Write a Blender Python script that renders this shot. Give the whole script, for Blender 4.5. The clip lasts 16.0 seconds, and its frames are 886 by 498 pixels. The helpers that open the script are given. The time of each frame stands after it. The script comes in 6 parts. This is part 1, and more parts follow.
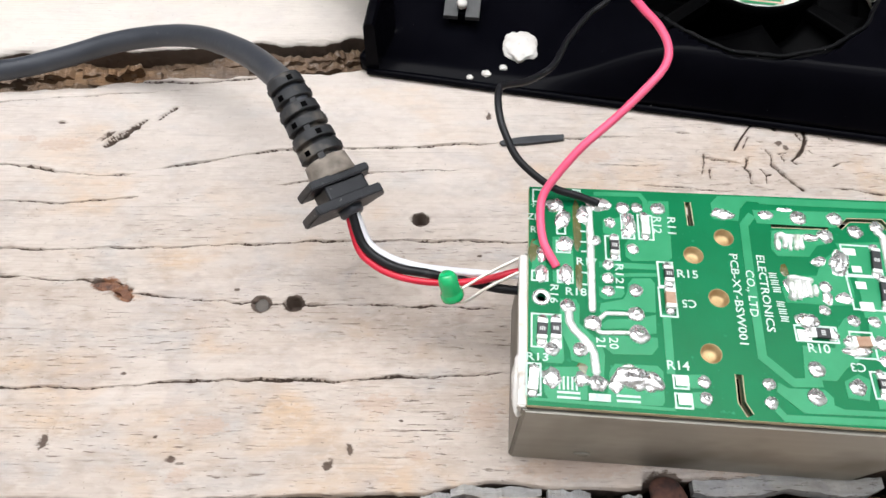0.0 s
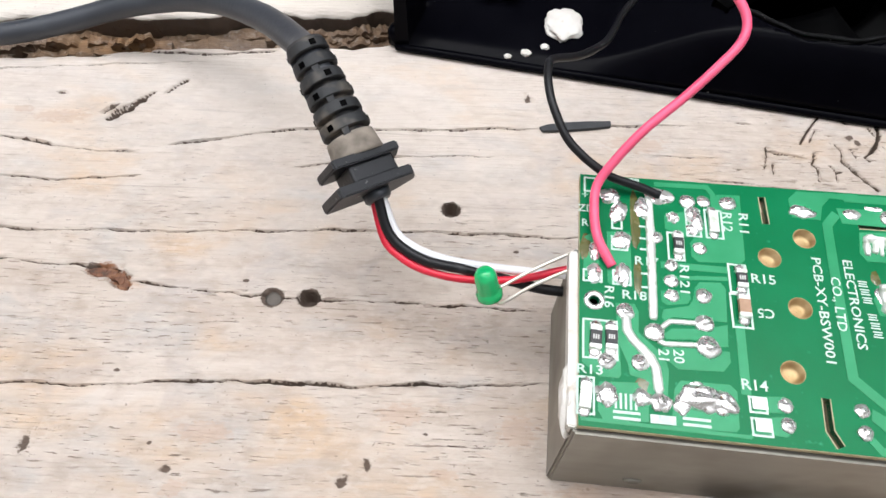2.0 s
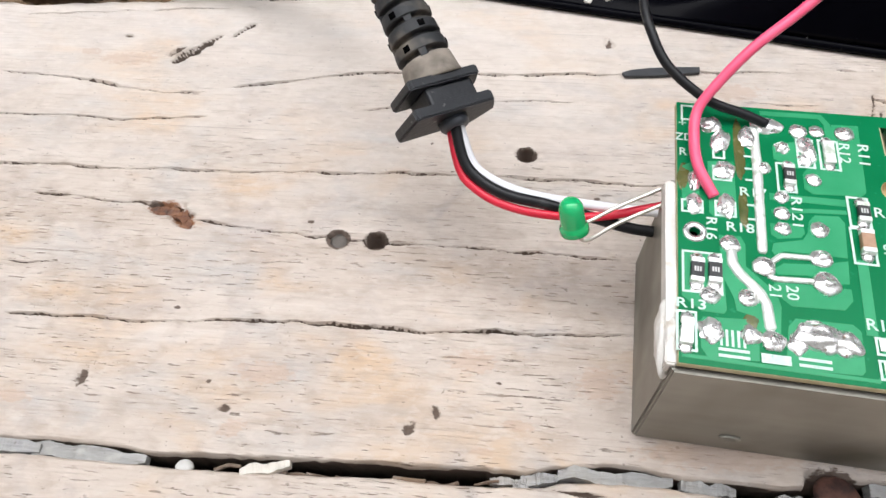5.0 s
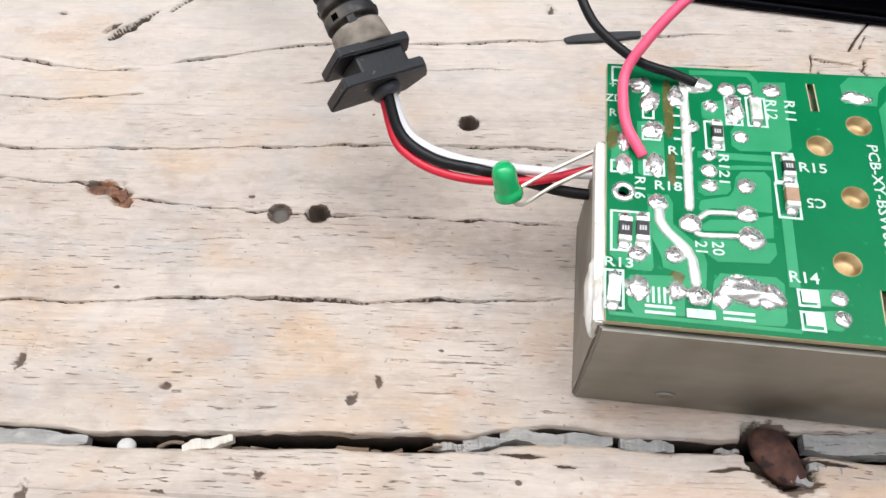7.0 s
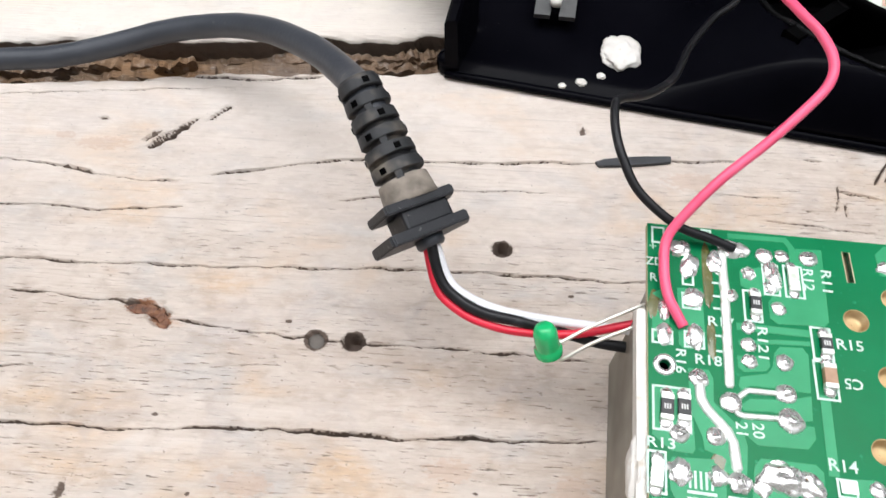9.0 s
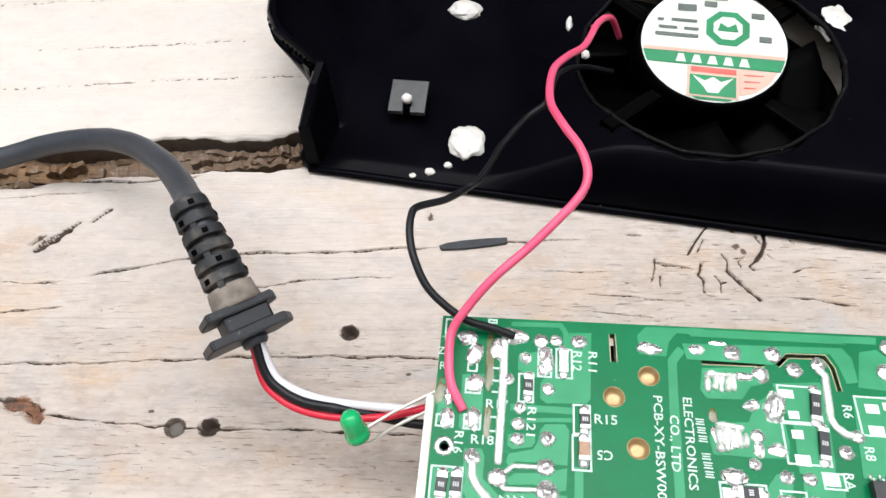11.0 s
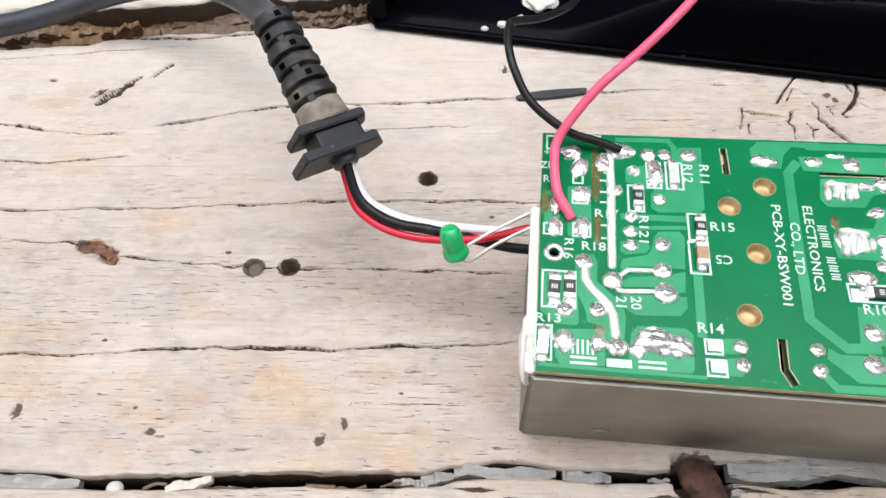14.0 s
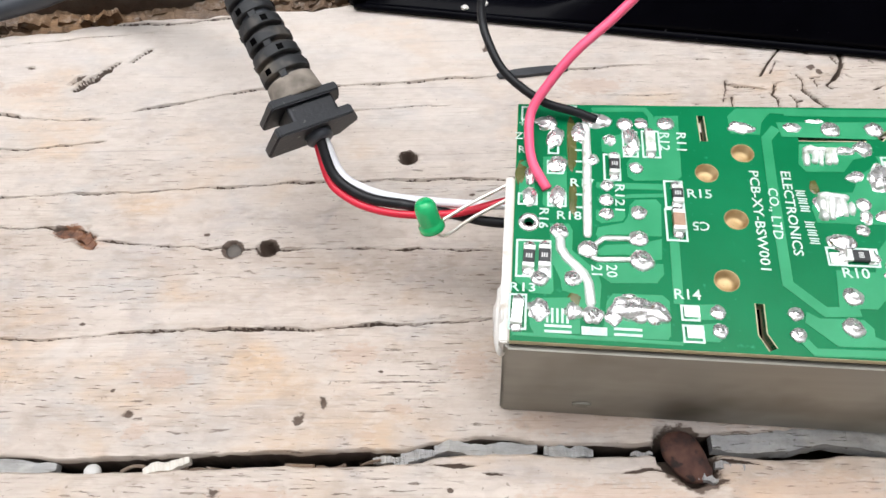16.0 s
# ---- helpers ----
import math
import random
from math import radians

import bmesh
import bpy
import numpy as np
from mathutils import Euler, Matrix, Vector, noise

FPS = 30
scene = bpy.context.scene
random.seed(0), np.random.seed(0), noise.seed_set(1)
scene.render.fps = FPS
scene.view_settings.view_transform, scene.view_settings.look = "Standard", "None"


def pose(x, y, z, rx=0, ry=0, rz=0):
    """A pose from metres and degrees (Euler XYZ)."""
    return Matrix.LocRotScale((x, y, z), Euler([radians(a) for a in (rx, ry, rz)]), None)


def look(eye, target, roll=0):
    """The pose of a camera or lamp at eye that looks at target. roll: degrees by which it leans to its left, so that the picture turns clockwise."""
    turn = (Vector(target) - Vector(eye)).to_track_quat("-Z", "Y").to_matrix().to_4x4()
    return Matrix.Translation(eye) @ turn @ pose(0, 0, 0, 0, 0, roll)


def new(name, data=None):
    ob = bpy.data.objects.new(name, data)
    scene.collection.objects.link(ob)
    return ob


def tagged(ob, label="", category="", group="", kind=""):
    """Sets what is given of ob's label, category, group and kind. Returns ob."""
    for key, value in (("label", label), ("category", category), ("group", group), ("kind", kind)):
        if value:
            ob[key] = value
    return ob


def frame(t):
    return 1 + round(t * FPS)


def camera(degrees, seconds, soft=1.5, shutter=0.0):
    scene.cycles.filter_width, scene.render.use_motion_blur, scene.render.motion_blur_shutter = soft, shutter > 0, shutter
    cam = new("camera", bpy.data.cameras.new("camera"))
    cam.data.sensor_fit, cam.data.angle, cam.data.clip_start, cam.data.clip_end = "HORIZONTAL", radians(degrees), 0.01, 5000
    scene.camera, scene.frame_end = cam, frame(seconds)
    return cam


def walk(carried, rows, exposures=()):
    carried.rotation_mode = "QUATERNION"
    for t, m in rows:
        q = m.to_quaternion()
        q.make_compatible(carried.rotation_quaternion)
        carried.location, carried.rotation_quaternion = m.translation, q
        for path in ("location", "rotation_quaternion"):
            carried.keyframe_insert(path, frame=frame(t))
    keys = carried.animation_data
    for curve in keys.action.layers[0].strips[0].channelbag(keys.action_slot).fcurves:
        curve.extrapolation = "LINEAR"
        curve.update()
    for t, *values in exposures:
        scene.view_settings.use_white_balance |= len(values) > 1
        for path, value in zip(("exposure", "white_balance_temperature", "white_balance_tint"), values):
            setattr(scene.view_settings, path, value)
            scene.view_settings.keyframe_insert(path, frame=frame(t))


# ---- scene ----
cam = camera(63.00, 16.0, shutter=0.12)
ROWS = [
    (0, 0.02861, -0.06325, 0.12252, 31.566, -0.339, 0.105),
    (0.5, 0.03384, -0.05989, 0.11928, 31.653, -0.851, 0.511),
    (1, 0.03016, -0.05511, 0.11607, 31.424, -0.400, 1.270),
    (1.5, 0.02742, -0.04986, 0.11233, 31.328, -0.358, 2.181),
    (2, 0.02488, -0.05660, 0.10968, 31.458, -0.554, 2.130),
    (2.5, 0.02170, -0.06312, 0.10751, 33.587, -0.742, 3.437),
    (3, 0.01971, -0.06862, 0.10399, 32.909, 0.994, 4.976),
    (3.2, 0.02078, -0.07028, 0.10328, 33.080, 1.596, 5.069),
    (5.3, 0.02132, -0.05931, 0.09780, 31.371, 2.111, 5.338),
    (5.5, 0.02306, -0.05836, 0.09807, 30.969, 1.879, 4.989),
    (6, 0.02952, -0.05986, 0.09789, 30.365, 2.026, 3.102),
    (6.5, 0.02818, -0.06520, 0.09788, 29.927, 2.023, 2.678),
    (7, 0.02687, -0.06234, 0.09687, 30.199, 1.580, 2.854),
    (7.5, 0.02627, -0.05620, 0.09694, 29.630, 1.884, 2.965),
    (8, 0.02360, -0.04675, 0.10075, 30.563, 1.061, 3.990),
    (8.5, 0.02313, -0.05096, 0.10122, 30.701, 1.221, 3.803),
    (9, 0.02049, -0.04815, 0.10802, 31.742, 0.713, 4.231),
    (9.2, 0.01827, -0.04279, 0.11269, 31.972, 0.811, 4.699),
    (11.3, 0.04908, -0.04796, 0.12455, 34.378, 1.537, 0.529),
    (11.5, 0.04789, -0.05402, 0.12231, 33.003, 1.476, 0.113),
    (12, 0.04938, -0.05914, 0.11696, 31.638, 1.499, -0.311),
    (12.5, 0.04721, -0.06340, 0.11290, 30.831, 1.807, -1.169),
    (13, 0.03755, -0.06447, 0.10882, 30.448, 1.905, 0.249),
    (13.5, 0.03500, -0.06452, 0.10739, 30.679, 1.960, 0.825),
    (14, 0.03340, -0.06232, 0.10883, 31.256, 1.965, 1.587),
    (14.5, 0.03231, -0.05930, 0.10881, 31.694, 1.518, 2.027),
    (15, 0.03329, -0.05979, 0.10828, 31.704, 1.603, 1.909),
    (15.5, 0.03480, -0.06217, 0.10799, 31.486, 1.999, 1.386),
    (16, 0.03720, -0.06470, 0.10571, 31.139, 2.673, 0.795),
]
walk(cam, [(t, pose(x, y, z, rx, ry, rz)) for t, x, y, z, rx, ry, rz in ROWS])

# ---- world and light: a bright overcast sky ----
world = bpy.data.worlds.new("sky")
scene.world = world
world.use_nodes = True
wn, wl = world.node_tree.nodes, world.node_tree.links
wn.clear()
sky = wn.new("ShaderNodeTexSky")
sky.sky_type, sky.sun_disc = "NISHITA", False
sky.sun_elevation, sky.sun_rotation = radians(58), radians(-7)
pale = wn.new("ShaderNodeHueSaturation")
pale.inputs["Saturation"].default_value = 0.14
back = wn.new("ShaderNodeBackground")
back.inputs["Strength"].default_value = 0.175
wout = wn.new("ShaderNodeOutputWorld")
wl.new(sky.outputs[0], pale.inputs["Color"])
wl.new(pale.outputs[0], back.inputs["Color"])
wl.new(back.outputs[0], wout.inputs["Surface"])
sun = new("sun", bpy.data.lights.new("sun", "SUN"))
sun.data.energy, sun.data.angle, sun.data.color = 1.0, radians(70), (0.97, 0.98, 1.0)
sun.matrix_world = look((-0.04, 0.34, 0.55), (0, 0, 0))
scene.view_settings.exposure = 2.09

MM = 0.001


# ---- materials ----
def material(name, tones, scale=(300, 300, 300), rough=0.5, metal=0.0, bump=0.0, bump_scale=None, detail=4.0,
             rough_spread=0.1, coat=0.0, fleck=None, transmission=0.0, vary=0.0, at="Object", sheen=0.0, gloss=0.5):
    """Tones blended by stretched noise, with relief, roughness spread, flecks and a shift from piece to piece."""
    m = bpy.data.materials.new(name)
    m.use_nodes = True
    n, l = m.node_tree.nodes, m.node_tree.links
    b = n["Principled BSDF"]
    co = n.new("ShaderNodeTexCoord")
    mp = n.new("ShaderNodeMapping")
    mp.inputs["Scale"].default_value = scale
    l.new(co.outputs[at], mp.inputs["Vector"])
    no = n.new("ShaderNodeTexNoise")
    no.inputs["Scale"].default_value, no.inputs["Detail"].default_value = 1.0, detail
    l.new(mp.outputs[0], no.inputs["Vector"])
    ra = n.new("ShaderNodeValToRGB")
    ra.color_ramp.elements[0].position, ra.color_ramp.elements[1].position = 0.3, 0.7
    for k, tone in enumerate(tones):
        pos = 0.3 + 0.4 * k / max(1, len(tones) - 1)
        e = ra.color_ramp.elements[0] if k == 0 else ra.color_ramp.elements[-1] if k == len(tones) - 1 else ra.color_ramp.elements.new(pos)
        e.color = (*tone, 1)
    l.new(no.outputs["Fac"], ra.inputs["Fac"])
    colour = ra.outputs["Color"]
    if fleck:
        tone, size, low, high = fleck
        f = n.new("ShaderNodeTexNoise")
        f.inputs["Scale"].default_value, f.inputs["Detail"].default_value = size, 3.0
        l.new(co.outputs[at], f.inputs["Vector"])
        fr = n.new("ShaderNodeMapRange")
        fr.inputs["From Min"].default_value, fr.inputs["From Max"].default_value = low, high
        l.new(f.outputs["Fac"], fr.inputs["Value"])
        mx = n.new("ShaderNodeMix")
        mx.data_type = "RGBA"
        mx.inputs["B"].default_value = (*tone, 1)
        l.new(fr.outputs[0], mx.inputs["Factor"])
        l.new(colour, mx.inputs["A"])
        colour = mx.outputs["Result"]
    if vary:
        oi = n.new("ShaderNodeObjectInfo")
        vr = n.new("ShaderNodeMapRange")
        vr.inputs["To Min"].default_value, vr.inputs["To Max"].default_value = 1 - vary, 1 + vary
        l.new(oi.outputs["Random"], vr.inputs["Value"])
        hs = n.new("ShaderNodeHueSaturation")
        l.new(vr.outputs[0], hs.inputs["Value"])
        l.new(colour, hs.inputs["Color"])
        colour = hs.outputs["Color"]
    l.new(colour, b.inputs["Base Color"])
    rr = n.new("ShaderNodeMapRange")
    rr.inputs["To Min"].default_value, rr.inputs["To Max"].default_value = max(0.02, rough - rough_spread), min(1, rough + rough_spread)
    l.new(no.outputs["Fac"], rr.inputs["Value"])
    l.new(rr.outputs[0], b.inputs["Roughness"])
    b.inputs["Metallic"].default_value = metal
    b.inputs["Coat Weight"].default_value = coat
    b.inputs["Coat Roughness"].default_value = 0.12
    b.inputs["Transmission Weight"].default_value = transmission
    b.inputs["Specular IOR Level"].default_value = gloss
    b.inputs["Sheen Weight"].default_value = sheen
    if bump:
        bn = n.new("ShaderNodeTexNoise")
        bn.inputs["Scale"].default_value, bn.inputs["Detail"].default_value = bump_scale or 2000.0, 4.0
        l.new(co.outputs[at], bn.inputs["Vector"])
        bu = n.new("ShaderNodeBump")
        bu.inputs["Strength"].default_value, bu.inputs["Distance"].default_value = bump, 0.0002
        l.new(bn.outputs["Fac"], bu.inputs["Height"])
        l.new(bu.outputs[0], b.inputs["Normal"])
    return m


def wood_material(name, light, dark, warm, grey):
    """Weathered sawn pine: long grain, short dark pores, warm and grey blotches, dust and fine relief."""
    m = bpy.data.materials.new(name)
    m.use_nodes = True
    n, l = m.node_tree.nodes, m.node_tree.links
    b = n["Principled BSDF"]
    co = n.new("ShaderNodeTexCoord")

    def field(scale, detail=4.0, low=0.0, high=1.0, distort=0.0, off=0.0):
        mp = n.new("ShaderNodeMapping")
        mp.inputs["Scale"].default_value = scale
        mp.inputs["Location"].default_value = (off, off * 1.7, off * 0.3)
        mp.inputs["Rotation"].default_value = (0, 0, radians(-2.2))
        l.new(co.outputs["Object"], mp.inputs["Vector"])
        t = n.new("ShaderNodeTexNoise")
        t.inputs["Scale"].default_value, t.inputs["Detail"].default_value = 1.0, detail
        t.inputs["Distortion"].default_value = distort
        l.new(mp.outputs[0], t.inputs["Vector"])
        r = n.new("ShaderNodeMapRange")
        r.inputs["From Min"].default_value, r.inputs["From Max"].default_value = low, high
        l.new(t.outputs["Fac"], r.inputs["Value"])
        return r.outputs[0]

    def mix(fac, a, c, amount=1.0):
        x = n.new("ShaderNodeMix")
        x.data_type = "RGBA"
        if amount != 1.0:
            k = n.new("ShaderNodeMath")
            k.operation = "MULTIPLY"
            k.inputs[1].default_value = amount
            l.new(fac, k.inputs[0])
            fac = k.outputs[0]
        l.new(fac, x.inputs["Factor"])
        for key, v in (("A", a), ("B", c)):
            if isinstance(v, tuple):
                x.inputs[key].default_value = (*v, 1)
            else:
                l.new(v, x.inputs[key])
        return x.outputs["Result"]

    broad = field((14, 110, 60), 5, 0.3, 0.7, 0.4)
    c = mix(broad, light, dark, 0.7)
    c = mix(field((38, 80, 60), 5, 0.52, 0.70, 0.5, 3.1), c, warm, 0.9)
    c = mix(field((70, 95, 80), 5, 0.53, 0.66, 0.8, 21.7), c, (grey[0] * 0.92, grey[1] * 0.87, grey[2] * 0.87), 0.55)
    c = mix(field((60, 110, 60), 5, 0.52, 0.70, 0.4, 7.7), c, grey, 0.8)
    c = mix(field((150, 260, 200), 4, 0.56, 0.72, 0.3, 6.3), c, dark, 0.6)
    lines = field((45, 1500, 400), 4, 0.45, 0.75, 0.15, 1.3)
    c = mix(lines, c, dark, 0.4)
    c = mix(field((230, 380, 300), 5, 0.5, 0.75, 0.3, 13.1), c, (dark[0] * 0.8, dark[1] * 0.78, dark[2] * 0.76), 0.5)
    c = mix(field((420, 900, 500), 4, 0.52, 0.7, 0.2, 15.7), c, light, 0.45)
    pores = field((330, 3000, 900), 2, 0.64, 0.68, 0.0, 5.9)
    patchy = field((30, 90, 60), 3, 0.38, 0.58, 0.3, 8.8)
    keep = n.new("ShaderNodeMath")
    keep.operation = "MULTIPLY"
    l.new(pores, keep.inputs[0])
    l.new(patchy, keep.inputs[1])
    # painted light: wood goes paler, with fewer pores, towards the back
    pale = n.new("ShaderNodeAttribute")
    pale.attribute_name = "far_light"
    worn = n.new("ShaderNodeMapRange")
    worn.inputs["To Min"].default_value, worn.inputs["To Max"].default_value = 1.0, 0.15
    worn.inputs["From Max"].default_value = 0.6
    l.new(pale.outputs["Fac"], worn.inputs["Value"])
    fewer = n.new("ShaderNodeMath")
    fewer.operation = "MULTIPLY"
    l.new(keep.outputs[0], fewer.inputs[0])
    l.new(worn.outputs[0], fewer.inputs[1])
    pores = fewer.outputs[0]
    c = mix(pores, c, (dark[0] * 0.34, dark[1] * 0.28, dark[2] * 0.25), 0.72)
    hair = field((14, 1100, 500), 3, 0.69, 0.72, 0.2, 11.3)
    c = mix(hair, c, (dark[0] * 0.35, dark[1] * 0.3, dark[2] * 0.28), 0.35)
    specks = field((1100, 1300, 1300), 2, 0.70, 0.76, 0.0, 2.2)
    c = mix(specks, c, (0.10, 0.07, 0.05), 0.5)
    dust = field((420, 700, 700), 5, 0.55, 0.8, 0.0, 4.4)
    c = mix(dust, c, (0.66, 0.61, 0.55), 0.35)
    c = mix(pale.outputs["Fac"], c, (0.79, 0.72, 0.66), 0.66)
    ragged = field((900, 1500, 900), 4, 0.3, 0.7, 0.0, 17.3)
    # the darkest tone serves stains, and shade painted into splits and plank sides
    for key, tone, amount in (("warm", (0.50, 0.35, 0.26), 0.45), ("resin", (0.24, 0.10, 0.045), 0.95), ("stain_and_shade", (0.085, 0.055, 0.04), 0.9)):
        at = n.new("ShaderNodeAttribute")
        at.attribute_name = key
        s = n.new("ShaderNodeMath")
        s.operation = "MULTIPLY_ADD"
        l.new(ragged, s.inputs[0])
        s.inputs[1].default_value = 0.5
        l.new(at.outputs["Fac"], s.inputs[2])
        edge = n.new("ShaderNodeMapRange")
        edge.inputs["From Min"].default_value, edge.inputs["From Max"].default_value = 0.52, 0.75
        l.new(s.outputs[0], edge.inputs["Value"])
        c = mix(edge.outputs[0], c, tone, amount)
    l.new(c, b.inputs["Base Color"])
    b.inputs["Roughness"].default_value = 0.82
    b.inputs["Specular IOR Level"].default_value = 0.3
    add = n.new("ShaderNodeMath")
    add.operation = "MULTIPLY_ADD"
    l.new(pores, add.inputs[0])
    add.inputs[1].default_value = -0.8
    l.new(field((160, 2200, 800), 5, 0, 1, 0.1, 9.1), add.inputs[2])
    bu = n.new("ShaderNodeBump")
    bu.inputs["Strength"].default_value, bu.inputs["Distance"].default_value = 0.85, 0.00035
    l.new(add.outputs[0], bu.inputs["Height"])
    l.new(bu.outputs[0], b.inputs["Normal"])
    return m


WOOD = wood_material("weathered_pine", (0.635, 0.555, 0.49), (0.42, 0.335, 0.27), (0.57, 0.40, 0.26), (0.46, 0.43, 0.405))
WOOD_STAIN = wood_material("stained_pine", (0.20, 0.15, 0.11), (0.12, 0.08, 0.06), (0.24, 0.14, 0.08), (0.16, 0.13, 0.11))
WOOD_WARM = wood_material("reddish_pine", (0.52, 0.37, 0.29), (0.40, 0.27, 0.20), (0.52, 0.33, 0.22), (0.42, 0.35, 0.31))
# a lighter pine for the plank beyond the back gap
WOOD_PALE = wood_material("pale_pine", (0.76, 0.69, 0.60), (0.58, 0.50, 0.42), (0.66, 0.54, 0.42), (0.60, 0.57, 0.53))
WOOD_BROKEN = wood_material("broken_pine", (0.27, 0.18, 0.115), (0.10, 0.06, 0.036), (0.28, 0.16, 0.08), (0.19, 0.15, 0.125))
WOOD_GREY = wood_material("grey_splinter", (0.43, 0.425, 0.41), (0.24, 0.23, 0.215), (0.36, 0.32, 0.27), (0.32, 0.335, 0.36))
RESIN = material("brown_resin_wood", [(0.05, 0.022, 0.012), (0.15, 0.055, 0.022), (0.25, 0.12, 0.06)], (500, 900, 700), 0.55, bump=0.7, bump_scale=2500)
EARTH = material("earth", [(0.10, 0.08, 0.06), (0.17, 0.14, 0.11), (0.22, 0.18, 0.14)], (9, 9, 9), 0.95, bump=0.8, bump_scale=300)
MASK = material("green_solder_mask", [(0.0, 0.155, 0.052), (0.0, 0.185, 0.066)], (120, 120, 120), 0.32, bump=0.05, bump_scale=1500, fleck=((0.02, 0.28, 0.13), 800, 0.68, 0.82), gloss=0.16)
COPPER_MASK = material("green_mask_over_copper", [(0.022, 0.27, 0.112), (0.042, 0.33, 0.15)], (160, 160, 160), 0.32, bump=0.08, bump_scale=1800, gloss=0.25)
BOARD_EDGE = material("bare_board_edge", [(0.42, 0.36, 0.2), (0.52, 0.46, 0.3)], (500, 500, 900), 0.7)
SILK = material("white_silkscreen", [(0.50, 0.70, 0.60), (0.66, 0.78, 0.71)], (900, 900, 900), 0.55, fleck=((0.2, 0.5, 0.32), 1900, 0.62, 0.75))
SOLDER = material("tin_solder", [(0.86, 0.84, 0.82), (0.95, 0.94, 0.92)], (700, 700, 700), 0.27, 0.8, bump=0.08, bump_scale=1300, rough_spread=0.12, fleck=((0.30, 0.21, 0.13), 1100, 0.62, 0.70), vary=0.06)
TINNED = material("tinned_trace", [(0.74, 0.76, 0.72), (0.88, 0.89, 0.85)], (400, 400, 400), 0.42, 0.5, bump=0.4, bump_scale=1500, fleck=((0.55, 0.6, 0.5), 900, 0.55, 0.7))
BRASS = material("flux_stained_copper", [(0.38, 0.25, 0.11), (0.52, 0.38, 0.2)], (600, 600, 600), 0.4, 0.55, bump=0.2)
FLUX = material("flux_residue", [(0.06, 0.085, 0.02), (0.13, 0.12, 0.035)], (500, 500, 500), 0.25, bump=0.3, coat=0.6)
CHIP_BLACK = material("black_chip", [(0.018, 0.018, 0.02), (0.035, 0.035, 0.036)], (900, 900, 900), 0.45, bump=0.1, bump_scale=3000)
CHIP_TAN = material("tan_ceramic", [(0.36, 0.20, 0.12), (0.46, 0.29, 0.19)], (900, 900, 900), 0.5)
CHIP_MARK = material("chip_print", [(0.5, 0.5, 0.48), (0.62, 0.62, 0.6)], (900, 900, 900), 0.6)
# the broad dark fleck paints a blurred dark reflection into the plate
STEEL = material("brushed_plate", [(0.27, 0.258, 0.225), (0.36, 0.345, 0.305)], (20, 300, 200), 0.5, 0.75, bump=0.05, bump_scale=700, fleck=((0.17, 0.155, 0.125), 60, 0.48, 0.75))
SILICONE = material("white_silicone", [(0.66, 0.62, 0.57), (0.78, 0.755, 0.71)], (300, 300, 300), 0.5, bump=0.5, bump_scale=700, fleck=((0.58, 0.52, 0.44), 500, 0.62, 0.75))
BLACK_CASE = material("black_plastic", [(0.0014, 0.0014, 0.0026), (0.003, 0.003, 0.0048)], (60, 60, 60), 0.22, bump=0.06, bump_scale=1200, fleck=((0.10, 0.10, 0.10), 900, 0.75, 0.83), gloss=0.03)
BLACK_FAN = material("fan_plastic", [(0.0006, 0.0006, 0.0008), (0.0012, 0.0012, 0.0013)], (60, 60, 60), 0.5, bump=0.1, gloss=0.03)
MELTED = material("melted_plastic", [(0.002, 0.002, 0.0024), (0.007, 0.007, 0.0075)], (500, 500, 500), 0.55, bump=0.9, bump_scale=900, fleck=((0.22, 0.215, 0.21), 1500, 0.68, 0.76), gloss=0.1)
UNSEEN_WALL_DARK = material("unseen_wall_dark", [(0.035, 0.033, 0.030), (0.055, 0.05, 0.046)], (3, 3, 3), 0.9, bump=0.5, bump_scale=60)
UNSEEN_WALL_GREY = material("unseen_wall_grey", [(0.10, 0.095, 0.085), (0.14, 0.132, 0.12)], (3, 3, 3), 0.9, bump=0.5, bump_scale=60)
RUBBER = material("cord_rubber", [(0.030, 0.034, 0.043), (0.050, 0.055, 0.066)], (90, 90, 90), 0.42, bump=0.2, bump_scale=1300, fleck=((0.16, 0.15, 0.14), 350, 0.66, 0.85))
RUBBER_DUSTY = material("dusty_boot_rubber", [(0.016, 0.017, 0.019), (0.034, 0.034, 0.036)], (160, 160, 160), 0.65, bump=0.35, bump_scale=1500, fleck=((0.22, 0.185, 0.145), 170, 0.53, 0.8))
FLANGE_RUBBER = material("black_flange_rubber", [(0.010, 0.011, 0.014), (0.022, 0.023, 0.027)], (160, 160, 160), 0.5, bump=0.3, bump_scale=1500, fleck=((0.20, 0.19, 0.18), 1100, 0.68, 0.78))
DUST_RUBBER = material("dust_caked_rubber", [(0.13, 0.11, 0.09), (0.31, 0.265, 0.22), (0.43, 0.375, 0.32)], (190, 190, 190), 0.9, bump=0.5, bump_scale=1500, detail=5.0)
WIRE_BLACK = material("black_insulation", [(0.006, 0.006, 0.007), (0.012, 0.012, 0.014)], (90, 90, 90), 0.42, bump=0.1, fleck=((0.07, 0.07, 0.075), 260, 0.62, 0.85), gloss=0.3)
WIRE_RED = material("red_insulation", [(0.64, 0.010, 0.035), (0.74, 0.022, 0.055)], (90, 90, 90), 0.4, bump=0.05)
WIRE_PINK = material("faded_red_insulation", [(0.90, 0.075, 0.18), (0.96, 0.13, 0.25)], (90, 90, 90), 0.42, bump=0.05)
WIRE_WHITE = material("white_insulation", [(0.72, 0.71, 0.74), (0.82, 0.81, 0.82)], (90, 90, 90), 0.42, bump=0.05)
